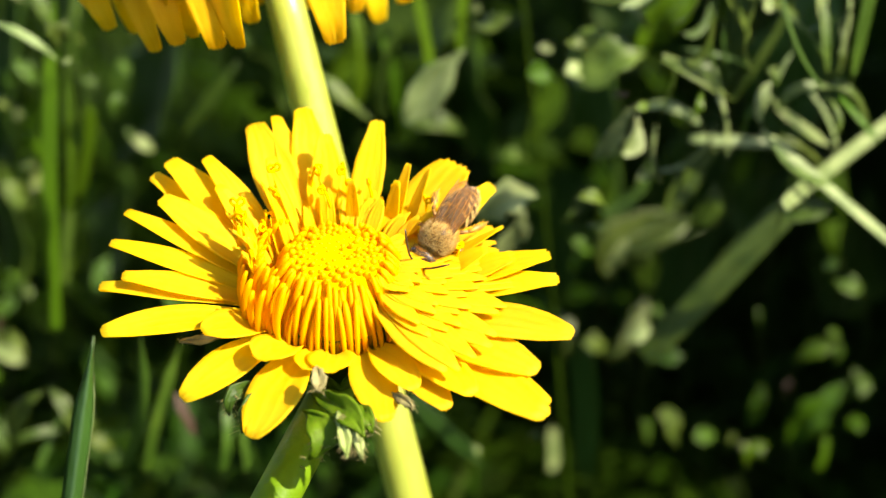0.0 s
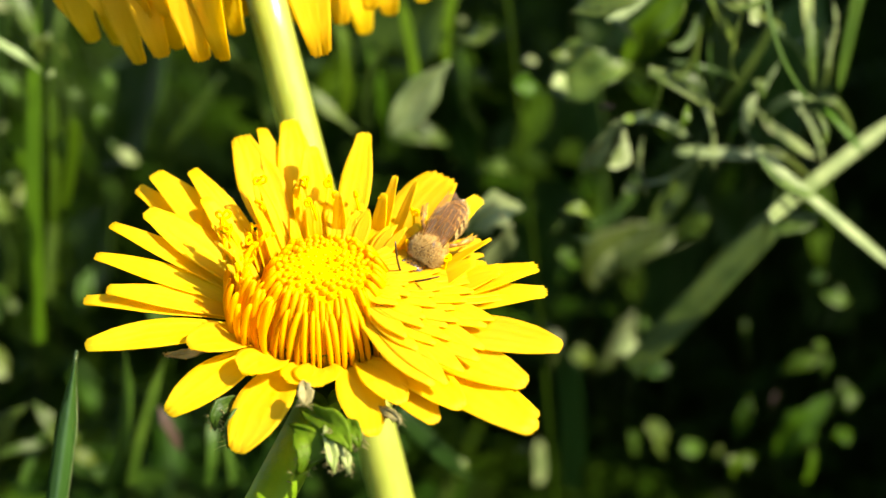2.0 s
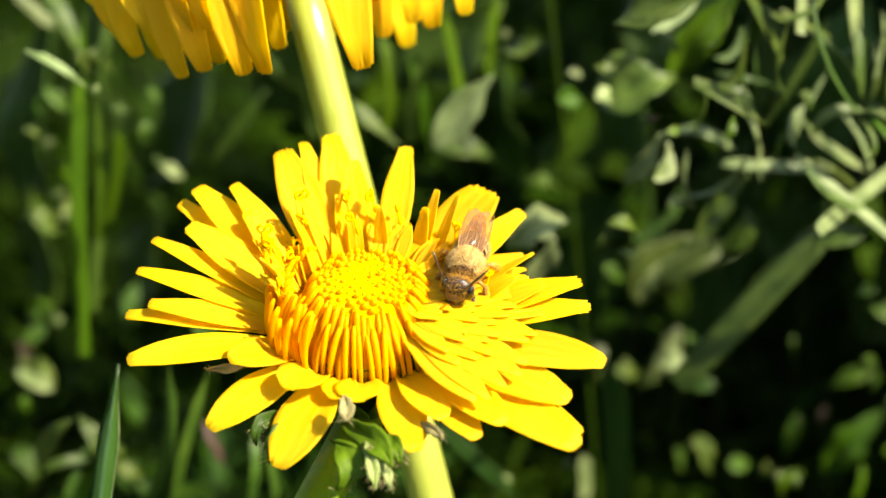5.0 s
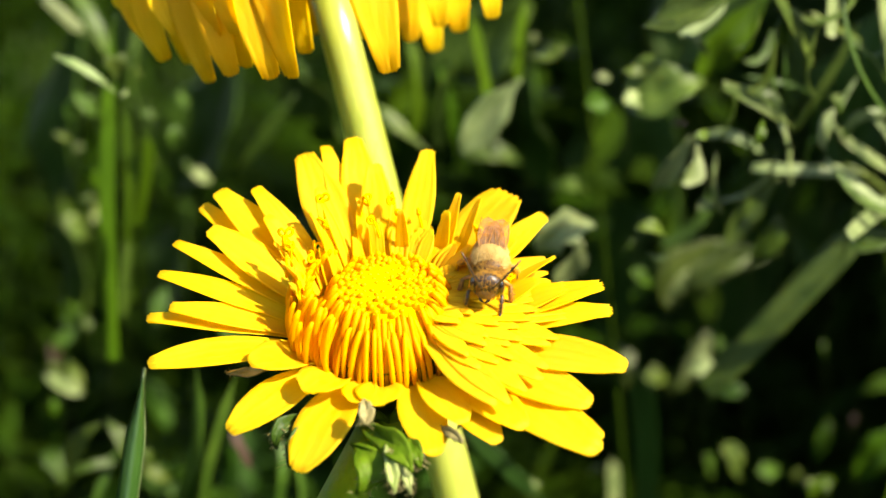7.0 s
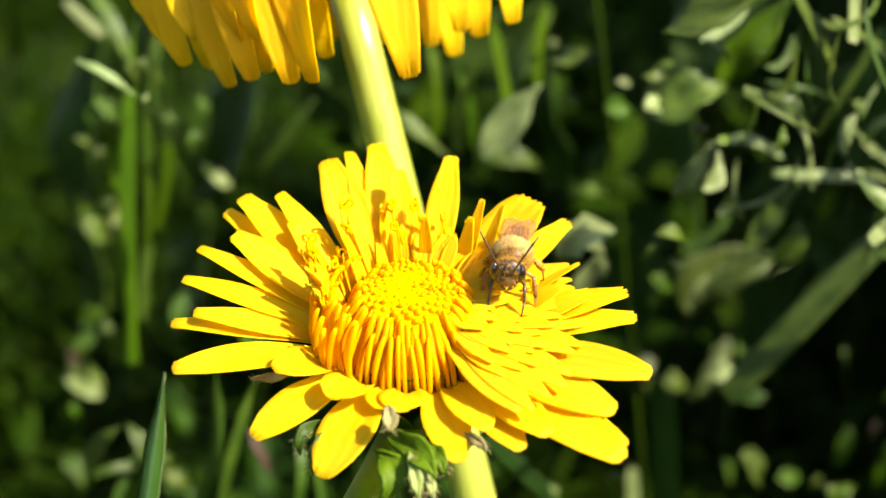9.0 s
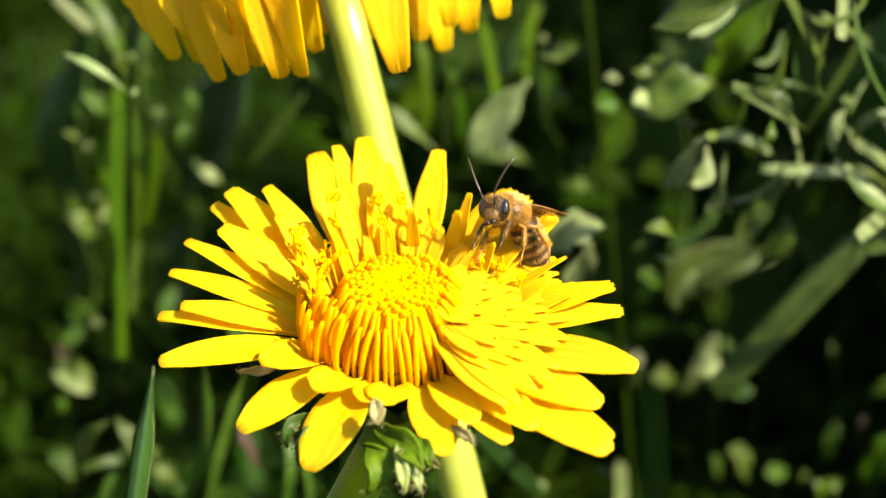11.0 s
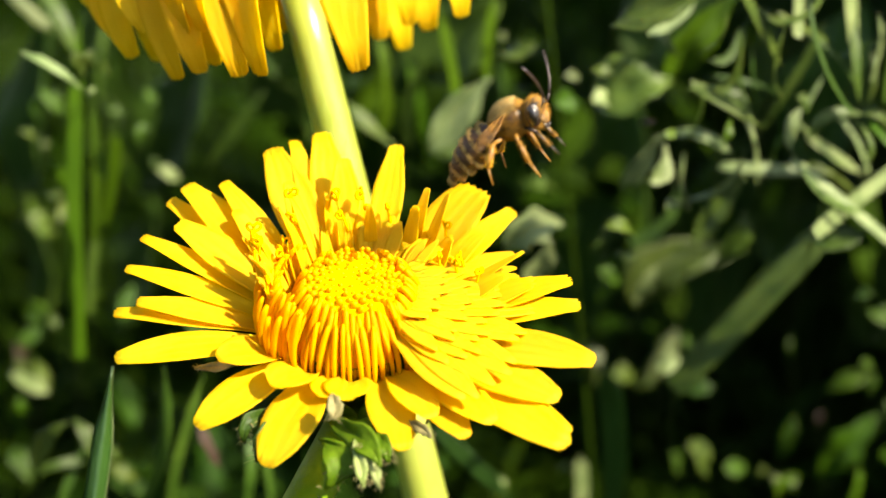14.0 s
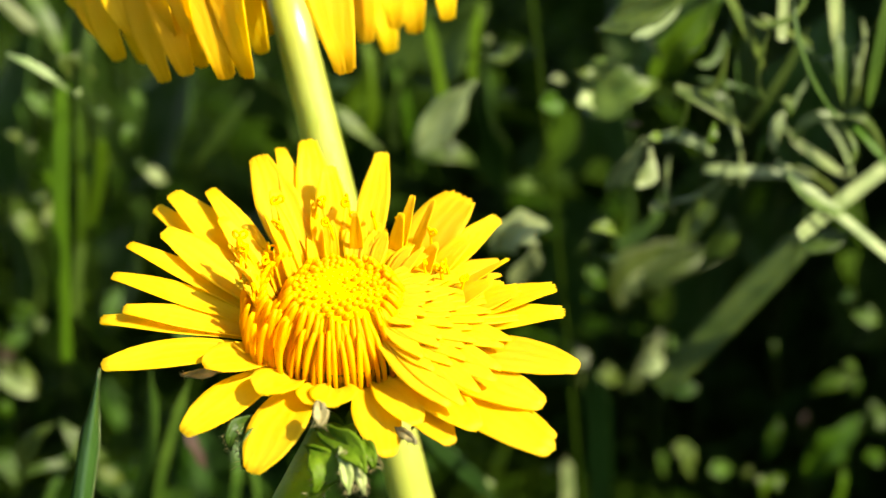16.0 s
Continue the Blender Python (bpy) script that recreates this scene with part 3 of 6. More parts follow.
# The pale material stands for strong sun on this bract.
hanging_bract((25.1, -8.2, 143.5), (26.9, -10.6, 144.1), (27.4, -11.0, 143.4), 0.9, M_BRACT_DRY, "dry bract with full sun in its pale colour", 7)
hanging_bract((22.8, -10.3, 143.5), (23.5, -12.4, 143.6), (23.8, -13.1, 142.2), 1.3, M_BRACT, "narrow green bract", 8)
hanging_bract((9.1, -0.8, 145.3), (7.2, -1.2, 145.3), (5.4, -1.6, 145.3), 0.9, M_BRACT_DRY, "dry pinkish bract tip", 9)


def stems():
    bottom = on_head(0, 0, -12)
    pts = bezier((0, 0, -2), (-36.4, -106.1, 69.2), bottom, 16)
    part("stem", tube(pts, [2.5 - 0.35 * i / 15 + 0.05 * math.sin(i * 2.3) for i in range(16)], 20), M_STEM, dandelion)
    rnd = random.Random(5)
    hairs = []
    for _ in range(90):
        i = rnd.uniform(8, 14.5)
        p = pts[int(i)] + (pts[int(i) + 1] - pts[int(i)]) * (i % 1)
        a = rnd.uniform(0, 6.28)
        d = np.array((math.cos(a), math.sin(a), rnd.uniform(-0.5, 0.5)))
        q = p + d * 2.1
        hairs.append(tube([q, q + d * 0.4 + np.array((rnd.uniform(-0.3, 0.3), rnd.uniform(-0.3, 0.3), rnd.uniform(-0.5, 0.2))), q + d * 0.5 + np.array((rnd.uniform(-0.6, 0.6), rnd.uniform(-0.6, 0.6), rnd.uniform(-0.9, 0.3)))], [0.05, 0.045, 0.02], 4))
    part("stem_hairs", join(*hairs), M_BRACT_DRY, dandelion, "fine pale hairs on the stem", kind="stuff")


stems()


# ---- the dandelion behind it, its rays hanging down round the stem ----
FOOT2 = (32.0, 3.0, 0.0)
TOP2 = (-41.5, 31.9, 175.8)
dandelion_b = thing("dandelion", FOOT2, "tall yellow dandelion with rays drooping round a pale stem", "flower", "dandelions")


def second_dandelion():
    rnd = random.Random(31)
    up = Vector(TOP2) - Vector((-32.4, 25.0, 137.5))
    q = Vector((0, 0, 1)).rotation_difference(up.normalized()).to_matrix()

    def put(shape):
        out = []
        for v in shape[0]:
            w = q @ Vector(v)
            out.append((w[0] + TOP2[0], w[1] + TOP2[1], w[2] + TOP2[2]))
        return (out, *shape[1:])

    pts = bezier((0, 0, -2), (-20.7, 16.0, 87.9), TOP2, 18)
    part("stem", tube(pts, [3.4 + (2.15 - 3.4) * i / 17 for i in range(18)], 22), M_PALE_STEM, dandelion_b, "pale yellow-green hollow stem")
    prof = [(-0.5, 2.4), (1.5, 3.6), (4, 5.2), (7, 6.4), (9, 6.6)]
    part("receptacle", put(tube([(0, 0, z) for z, _ in prof], [r for _, r in prof], 22)), M_BRACT, dandelion_b)
    for i in range(60):
        a = i * 2.39996
        r = 6.2 * math.sqrt((i + 0.5) / 60)
        x, y = r * math.cos(a), r * math.sin(a)
        part("disc_floret", put(tube([(x, y, 8), (x * 1.05, y * 1.05, 11.5), (x * 1.1, y * 1.1, 13.2 - r * 0.12), (x * 1.1, y * 1.1, 13.5 - r * 0.12)], [0.4, 0.5, 0.55, 0.2], 7)), M_DISC, dandelion_b)
    def drooping(az, reach, drop, width, twist):
        c, s = math.cos(az), math.sin(az)
        part("ray_floret", put(strap((c * 5.4, s * 5.4, 8.5), (c * (reach * 1.15 + 1), s * (reach * 1.15 + 1), 8.0), (c * reach, s * reach, drop), width * 1.22, (c * 0.4, s * 0.4 - 0.9, 0.6), twist=twist, channel=0.12, taper=0.62, teeth=0.15, blunt=0.4)), M_PETAL, dandelion_b)

    drooping(-3.07, 22.2, 0.0, 2.6, -4)
    drooping(-2.80, 19.3, -6.1, 3.8, 4)
    drooping(-3.12, 17.4, -7.1, 3.4, -32)
    drooping(-2.46, 16.8, -9.4, 3.6, -3)
    drooping(-2.21, 16.7, -9.2, 3.9, 4)
    drooping(-1.93, 16.2, -10.4, 3.9, 6)
    drooping(-1.78, 16.4, -10.8, 4.3, -31)
    drooping(-1.19, 16.6, -12.6, 4.8, 9)
    drooping(0.93, 15.1, -12.8, 4.3, -4)
    drooping(0.52, 14.7, -11.1, 4.3, -19)
    drooping(0.09, 17.0, -10.3, 3.9, -1)
    drooping(-2.22, 17.2, -5.0, 3.4, -24)
    drooping(-1.84, 15.6, -5.0, 3.6, -15)
    drooping(-2.57, 18.0, -3.7, 3.8, 25)
    drooping(2.79, 11.8, -8.7, 3.8, -20)
    drooping(2.05, 8.0, -7.3, 3.8, -27)
    drooping(1.28, 5.5, -9.1, 3.4, -30)
    drooping(-2.94, 20.4, -3.5, 3.4, 18)
    drooping(-2.68, 15.9, -6.2, 3.8, -12)
    drooping(-2.23, 14.1, -8.8, 3.9, -17)
    drooping(0.91, 6.4, -11.0, 4.3, -3)
    drooping(0.46, 8.2, -10.7, 3.9, -13)
    drooping(0.00, 11.2, -9.8, 3.8, -7)
    drooping(-1.93, 8.0, -8.9, 3.8, -5)
    drooping(-2.05, 17.4, -5.2, 3.4, -29)
    for i in range(26):
        az = 2 * math.pi * i / 26 + rnd.uniform(-0.08, 0.08)
        if 190 < math.degrees(az) < 350:
            continue
        drooping(az, rnd.uniform(13, 18), rnd.uniform(-6, -1), rnd.uniform(2.2, 3.0), rnd.uniform(-20, 20))
    for i in range(12):
        az = 2 * math.pi * i / 12
        c, s = math.cos(az), math.sin(az)
        part("bract", put(blade_shape((c * 2.6, s * 2.6, 0.2), (c * 5.6, s * 5.6, 4), (c * 7.4, s * 7.4, 8.5), 2.6, (c, s, 0.3), rows=8)), M_BRACT, dandelion_b)


second_dandelion()



# ---- grass, leaves and stalks round the flowers ----
def grass_blade(root, base, bend, tip, width, facing, material, label, fold=0.2, point=0.55, group="grass blades"):
    ob = thing("grass_blade", root, label, "grass", group)
    r, a, b, c = (tuple(np.subtract(q, root)) for q in (root, base, bend, tip))
    part("blade", blade_shape(a, b, c, width, facing, fold, 14 if point > 0.5 else 160, point=point), material, ob)
    if a[2] > 5:
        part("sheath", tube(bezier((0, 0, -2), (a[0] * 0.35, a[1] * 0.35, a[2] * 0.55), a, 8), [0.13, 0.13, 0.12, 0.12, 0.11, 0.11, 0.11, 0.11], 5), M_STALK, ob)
    return ob


def pale_edge(ob, base, bend, tip, width, facing, fold, point):
    """A thin pale rim along one side of a blade, painting its sunlit edge."""
    p = bezier(base, bend, tip, 160)
    t = np.gradient(p, axis=0)
    t /= np.linalg.norm(t, axis=1, keepdims=True)
    side = np.cross(t, np.array(facing, float))
    side /= np.linalg.norm(side, axis=1, keepdims=True)
    taper = np.array([1 - smooth((i / 159 - 1 + point) / point) * 0.96 for i in range(160)])[:, None]
    rim = p + side * width / 2 * taper + np.cross(side, t) * fold * width / 2
    part("pale_edge", tube([tuple(q) for q in rim - np.array(base)], [0.085] * 160, 5), M_PALE, ob, "thin pale rim for the sunlit edge")


def weed_leaf(root, base, bend, tip, width, facing, material, label, lobes=0.0, seed=0, belly=0.55, group="broad weed leaves"):
    """A leaf on a thin stalk that comes up from the soil at root."""
    ob = thing("weed_leaf", root, label, "leaf", group)
    r, a, b, c = (tuple(np.subtract(q, root)) for q in (root, base, bend, tip))
    part("leaf_blade", leaf_shape(a, b, c, width, facing, lobes, seed=seed, belly=belly), material, ob)
    mid = (a[0] * 0.35, a[1] * 0.35, a[2] * 0.55)
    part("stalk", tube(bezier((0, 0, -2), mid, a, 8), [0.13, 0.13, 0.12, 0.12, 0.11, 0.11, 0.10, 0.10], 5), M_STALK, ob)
    return ob


def stalk(base, bend, tip, thick, material, label):
    ob = thing("plant_stalk", base, label, "stalk", "weed stalks")
    a, b, c = ((0, 0, -2), *(tuple(np.subtract(q, base)) for q in (bend, tip)))
    part("stem", tube(bezier(a, b, c, 14), [thick * (1 - 0.4 * i / 13) for i in range(14)], 10), material, ob)
    return ob

NEAR_BLADE = ((-41.5, -75.6, 0.0), (-31.0, -45.2, 75.4), (-19.9, -14.8, 150.7), 1.7, (0.2, -0.95, 0.2))
near_blade = grass_blade(NEAR_BLADE[0], *NEAR_BLADE, M_BLADE, "sharp dark green grass blade with a pale edge", -0.9, 0.045)
pale_edge(near_blade, *NEAR_BLADE, -0.9, 0.045)
stalk((39.0, 84.2, 0.0), (33.1, 93.5, 82.0), (24.0, 126.3, 156.4), 0.70, M_SHADY_LAWN, "thin dull green upright weed stalk")

# broad leaves behind, with shade put into their dark green
weed_leaf((-125.2, 282.5, 0.0), (-96.8, 193.0, 76.4), (-92.1, 191.3, 106.5), (-85.1, 191.6, 139.5), 26.0, (-0.8, -0.55, -0.05), M_SHADE, "broad weed leaf in a dark shade-toned green", 0.1, 1, 0.5)
weed_leaf((-115.0, 339.9, 0.0), (-69.4, 181.7, 103.5), (-75.8, 179.5, 125.4), (-68.0, 182.1, 146.4), 21.5, (-0.8, -0.55, -0.05), M_SHADE, "broad weed leaf in a dark shade-toned green", 0.1, 2, 0.5)
weed_leaf((48.5, 232.8, 0.0), (37.9, 182.5, 53.7), (42.8, 183.8, 97.9), (47.3, 185.3, 127.8), 38.0, (-0.8, -0.55, -0.05), M_SHADE, "broad weed leaf in a dark shade-toned green", 0.1, 3, 0.5)
weed_leaf((70.6, 235.9, 0.0), (66.3, 193.5, 45.1), (70.3, 190.2, 77.8), (77.4, 193.5, 106.5), 30.0, (-0.8, -0.55, -0.05), M_SHADE, "broad weed leaf in a dark shade-toned green", 0.1, 4, 0.5)
weed_leaf((121.5, 315.2, 0.0), (85.1, 168.1, 104.0), (89.5, 167.0, 127.7), (92.8, 170.3, 143.6), 26.1, (-0.8, -0.55, -0.05), M_SHADE, "broad weed leaf in a dark shade-toned green", 0.1, 5, 0.5)
weed_leaf((-12.2, 347.0, 0.0), (-3.4, 167.8, 111.9), (3.8, 164.4, 134.6), (17.2, 165.4, 144.7), 23.1, (-0.8, -0.55, -0.05), M_SHADE, "broad weed leaf in a dark shade-toned green", 0.1, 6, 0.5)
weed_leaf((32.2, 314.1, 0.0), (22.7, 167.7, 101.5), (14.3, 165.1, 122.0), (13.8, 170.4, 138.9), 20.7, (-0.8, -0.55, -0.05), M_SHADE, "broad weed leaf in a dark shade-toned green", 0.1, 7, 0.5)
weed_leaf((-107.4, 328.2, 0.0), (-69.4, 194.7, 92.0), (-53.3, 191.3, 112.0), (-49.8, 191.5, 129.0), 28.7, (-0.8, -0.55, -0.05), M_SHADE, "broad weed leaf in a dark shade-toned green", 0.1, 8, 0.5)
weed_leaf((-138.2, 327.8, 0.0), (-92.9, 183.8, 98.6), (-84.9, 180.5, 84.0), (-92.7, 180.7, 57.7), 21.8, (-0.8, -0.55, -0.05), M_SHADE, "broad weed leaf in a dark shade-toned green", 0.1, 9, 0.5)
weed_leaf((106.4, 275.0, 0.0), (78.3, 169.3, 83.2), (84.5, 170.8, 97.8), (88.5, 172.7, 106.3), 21.2, (-0.8, -0.55, -0.05), M_SHADE, "broad weed leaf in a dark shade-toned green", 0.1, 10, 0.5)
weed_leaf((75.9, 440.5, 0.0), (48.1, 191.3, 125.0), (53.7, 190.9, 131.7), (67.1, 194.9, 142.6), 21.6, (-0.8, -0.55, -0.05), M_SHADE, "broad weed leaf in a dark shade-toned green", 0.1, 11, 0.5)
weed_leaf((-88.6, 244.1, 0.0), (-77.4, 190.8, 55.9), (-66.4, 190.4, 74.7), (-65.0, 193.0, 91.1), 20.2, (-0.8, -0.55, -0.05), M_SHADE, "broad weed leaf in a dark shade-toned green", 0.1, 12, 0.5)
weed_leaf((131.3, 236.4, 0.0), (106.5, 182.4, 56.9), (110.3, 179.1, 72.2), (110.8, 178.7, 90.6), 22.7, (-0.8, -0.55, -0.05), M_SHADE, "broad weed leaf in a dark shade-toned green", 0.1, 13, 0.5)
weed_leaf((-49.1, 364.7, 0.0), (-25.5, 199.5, 103.4), (-33.1, 198.4, 114.4), (-41.1, 202.7, 126.3), 22.7, (-0.8, -0.55, -0.05), M_SHADE, "broad weed leaf in a dark shade-toned green", 0.1, 14, 0.5)

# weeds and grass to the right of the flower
weed_leaf((-3.7, 295.4, 0.0), (4.3, 84.0, 138.0), (7.5, 84.4, 143.4), (13.6, 85.5, 149.5), 5.6, (0.66, -0.69, 0.78), M_PALE, "dusty weed leaf in a pale sunlit-toned colour", 0.06, 15, 0.5)
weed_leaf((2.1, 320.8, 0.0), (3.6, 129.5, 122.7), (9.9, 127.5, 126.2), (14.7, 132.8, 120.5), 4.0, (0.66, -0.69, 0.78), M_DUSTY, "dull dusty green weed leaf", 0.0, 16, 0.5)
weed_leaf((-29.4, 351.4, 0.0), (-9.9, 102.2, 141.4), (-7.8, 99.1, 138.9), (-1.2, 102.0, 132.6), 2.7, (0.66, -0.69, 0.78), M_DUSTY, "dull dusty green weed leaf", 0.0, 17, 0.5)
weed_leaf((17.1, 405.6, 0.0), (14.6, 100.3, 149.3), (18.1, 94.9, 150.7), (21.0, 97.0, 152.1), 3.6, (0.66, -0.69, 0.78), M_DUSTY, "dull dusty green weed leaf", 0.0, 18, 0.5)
# tiny pale leaf standing in for a blurred glint
weed_leaf((47.8, 378.7, 0.0), (28.8, 104.7, 144.5), (27.2, 100.7, 145.8), (26.1, 102.8, 145.4), 1.6, (0.66, -0.69, 0.78), M_PALE, "dusty weed leaf in a pale sunlit-toned colour", 0.0, 19, 0.5)
weed_leaf((41.7, 350.2, 0.0), (24.5, 100.9, 140.9), (26.5, 101.8, 141.6), (28.8, 104.5, 140.5), 3.9, (0.4, -0.7, 0.3), M_BRIGHT, "leaf in a bright sunlit-toned green", 0.0, 20, 0.5)
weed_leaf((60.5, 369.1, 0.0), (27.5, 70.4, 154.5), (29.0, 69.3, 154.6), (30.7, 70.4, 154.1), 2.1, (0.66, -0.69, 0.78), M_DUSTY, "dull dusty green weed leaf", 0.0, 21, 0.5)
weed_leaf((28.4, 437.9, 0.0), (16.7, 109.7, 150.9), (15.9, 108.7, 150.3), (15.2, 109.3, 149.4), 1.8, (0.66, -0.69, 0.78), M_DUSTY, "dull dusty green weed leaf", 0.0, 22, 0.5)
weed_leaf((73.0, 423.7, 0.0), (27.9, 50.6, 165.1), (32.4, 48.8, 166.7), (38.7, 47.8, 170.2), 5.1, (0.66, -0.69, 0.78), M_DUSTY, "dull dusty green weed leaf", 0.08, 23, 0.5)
grass_blade((88.9, 423.1, 0.0), (35.6, 73.1, 159.2), (39.3, 73.5, 159.4), (42.6, 75.3, 164.2), 1.5, (0.66, -0.69, 0.78), M_PALE, "grass blade in a pale sunlit-toned colour", 0.2, 0.25)
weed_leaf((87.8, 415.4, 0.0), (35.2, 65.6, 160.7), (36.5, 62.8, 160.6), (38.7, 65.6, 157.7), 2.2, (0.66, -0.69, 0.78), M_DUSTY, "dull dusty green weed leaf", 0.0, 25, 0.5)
weed_leaf((86.3, 368.7, 0.0), (38.9, 78.2, 150.8), (41.0, 76.9, 156.1), (48.4, 77.6, 163.7), 6.8, (0.5, -0.7, 0.5), M_BRIGHT, "leaf in a bright sunlit-toned green", 0.06, 26, 0.5)
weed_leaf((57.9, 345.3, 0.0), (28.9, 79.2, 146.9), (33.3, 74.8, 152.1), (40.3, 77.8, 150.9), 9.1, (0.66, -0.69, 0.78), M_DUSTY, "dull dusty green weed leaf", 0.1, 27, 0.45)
weed_leaf((57.1, 344.7, 0.0), (28.3, 75.7, 148.4), (29.8, 75.8, 149.4), (32.3, 79.7, 146.6), 3.3, (0.66, -0.69, 0.78), M_PALE, "dusty weed leaf in a pale sunlit-toned colour", 0.0, 28, 0.5)
weed_leaf((75.5, 317.4, 0.0), (35.8, 63.6, 149.0), (34.9, 63.6, 148.8), (34.3, 66.6, 147.8), 1.4, (0.66, -0.69, 0.78), M_PINK, "small pinkish leaf", 0.0, 29, 0.5)
weed_leaf((58.6, 264.6, 0.0), (32.8, 74.0, 135.6), (35.2, 73.0, 139.1), (38.0, 72.5, 144.2), 3.7, (0.66, -0.69, 0.78), M_PALE, "dusty weed leaf in a pale sunlit-toned colour", 0.06, 30, 0.5)
weed_leaf((69.5, 268.0, 0.0), (35.3, 62.2, 140.6), (38.1, 63.2, 140.6), (37.5, 64.5, 145.8), 2.8, (0.66, -0.69, 0.78), M_PALE, "dusty weed leaf in a pale sunlit-toned colour", 0.0, 31, 0.5)
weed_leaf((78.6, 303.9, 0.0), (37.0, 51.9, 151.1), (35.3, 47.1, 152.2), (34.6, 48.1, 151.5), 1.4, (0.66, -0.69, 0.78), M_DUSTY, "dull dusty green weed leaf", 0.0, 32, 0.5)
grass_blade((54.3, 259.7, 0.0), (39.4, 110.0, 113.1), (47.7, 110.2, 115.3), (47.5, 112.6, 123.1), 2.1, (0.66, -0.69, 0.78), M_LEAF, "grass blade in a dark shade-toned green", 0.2, 0.25)
weed_leaf((70.4, 250.1, 0.0), (39.2, 71.2, 133.7), (40.4, 72.7, 133.6), (41.9, 74.9, 133.3), 1.7, (0.66, -0.69, 0.78), M_PALE, "dusty weed leaf in a pale sunlit-toned colour", 0.0, 34, 0.5)
weed_leaf((20.7, 293.6, 0.0), (19.1, 115.9, 121.3), (23.6, 113.0, 124.6), (26.7, 116.8, 119.9), 2.7, (0.66, -0.69, 0.78), M_SHADE, "broad weed leaf in a dark shade-toned green", 0.0, 35, 0.5)
weed_leaf((26.6, 233.0, 0.0), (15.6, 68.0, 128.3), (18.8, 65.0, 133.5), (24.0, 65.2, 133.3), 5.8, (0.66, -0.69, 0.78), M_PALE, "dusty weed leaf in a pale sunlit-toned colour", 0.1, 36, 0.5)
weed_leaf((19.3, 210.2, 0.0), (18.2, 66.0, 122.5), (20.2, 64.3, 128.2), (22.0, 62.6, 131.8), 5.3, (0.66, -0.69, 0.78), M_PALE, "dusty weed leaf in a pale sunlit-toned colour", 0.08, 37, 0.5)
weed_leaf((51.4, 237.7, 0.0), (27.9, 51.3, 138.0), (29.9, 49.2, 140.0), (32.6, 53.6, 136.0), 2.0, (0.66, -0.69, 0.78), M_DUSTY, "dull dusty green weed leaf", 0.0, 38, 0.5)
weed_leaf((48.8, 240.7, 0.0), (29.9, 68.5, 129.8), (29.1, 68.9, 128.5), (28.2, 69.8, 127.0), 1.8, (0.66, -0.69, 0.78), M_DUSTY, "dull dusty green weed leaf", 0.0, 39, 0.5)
weed_leaf((56.0, 227.9, 0.0), (37.4, 106.2, 106.3), (35.1, 104.0, 109.0), (33.4, 106.1, 109.9), 3.4, (0.66, -0.69, 0.78), M_BRIGHT, "leaf in a bright sunlit-toned green", 0.0, 40, 0.5)
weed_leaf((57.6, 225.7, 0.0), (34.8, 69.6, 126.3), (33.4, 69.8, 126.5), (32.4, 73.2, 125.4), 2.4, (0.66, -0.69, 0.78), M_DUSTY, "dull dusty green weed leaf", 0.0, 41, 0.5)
weed_leaf((44.2, 225.6, 0.0), (33.9, 107.4, 102.8), (34.0, 103.9, 106.0), (35.0, 108.3, 105.8), 2.2, (0.66, -0.69, 0.78), M_BRIGHT, "leaf in a bright sunlit-toned green", 0.0, 42, 0.5)
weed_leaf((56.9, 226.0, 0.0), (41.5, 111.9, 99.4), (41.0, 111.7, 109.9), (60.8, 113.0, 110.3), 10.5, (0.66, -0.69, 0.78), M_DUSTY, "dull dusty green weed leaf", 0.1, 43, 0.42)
weed_leaf((52.4, 224.4, 0.0), (40.6, 107.5, 102.2), (40.9, 106.0, 106.1), (43.7, 106.3, 109.6), 3.8, (0.66, -0.69, 0.78), M_PALE, "dusty weed leaf in a pale sunlit-toned colour", 0.0, 44, 0.5)
grass_blade((64.7, 239.2, 0.0), (49.0, 129.1, 96.9), (56.1, 127.4, 102.4), (64.0, 129.3, 103.8), 2.3, (0.66, -0.69, 0.78), M_PALE, "grass blade in a pale sunlit-toned colour", 0.2, 0.25)
weed_leaf((65.0, 219.6, 0.0), (52.2, 133.0, 84.9), (51.3, 130.2, 81.9), (46.0, 132.8, 71.3), 4.5, (0.66, -0.69, 0.78), M_PALE, "dusty weed leaf in a pale sunlit-toned colour", 0.1, 46, 0.5)
weed_leaf((61.8, 205.4, 0.0), (46.0, 114.7, 86.2), (48.0, 112.3, 87.6), (50.9, 114.8, 86.4), 4.0, (0.66, -0.69, 0.78), M_PALE, "dusty weed leaf in a pale sunlit-toned colour", 0.0, 47, 0.5)
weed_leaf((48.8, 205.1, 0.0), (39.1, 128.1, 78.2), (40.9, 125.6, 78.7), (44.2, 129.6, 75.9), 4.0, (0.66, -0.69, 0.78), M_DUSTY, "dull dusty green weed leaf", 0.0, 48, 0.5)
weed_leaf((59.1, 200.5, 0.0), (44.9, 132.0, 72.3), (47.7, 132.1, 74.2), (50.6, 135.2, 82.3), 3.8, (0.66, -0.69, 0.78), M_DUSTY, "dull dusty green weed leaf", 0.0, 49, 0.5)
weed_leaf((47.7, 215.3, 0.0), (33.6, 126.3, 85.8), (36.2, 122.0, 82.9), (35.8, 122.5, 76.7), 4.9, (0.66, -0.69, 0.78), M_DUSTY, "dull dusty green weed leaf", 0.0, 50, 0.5)
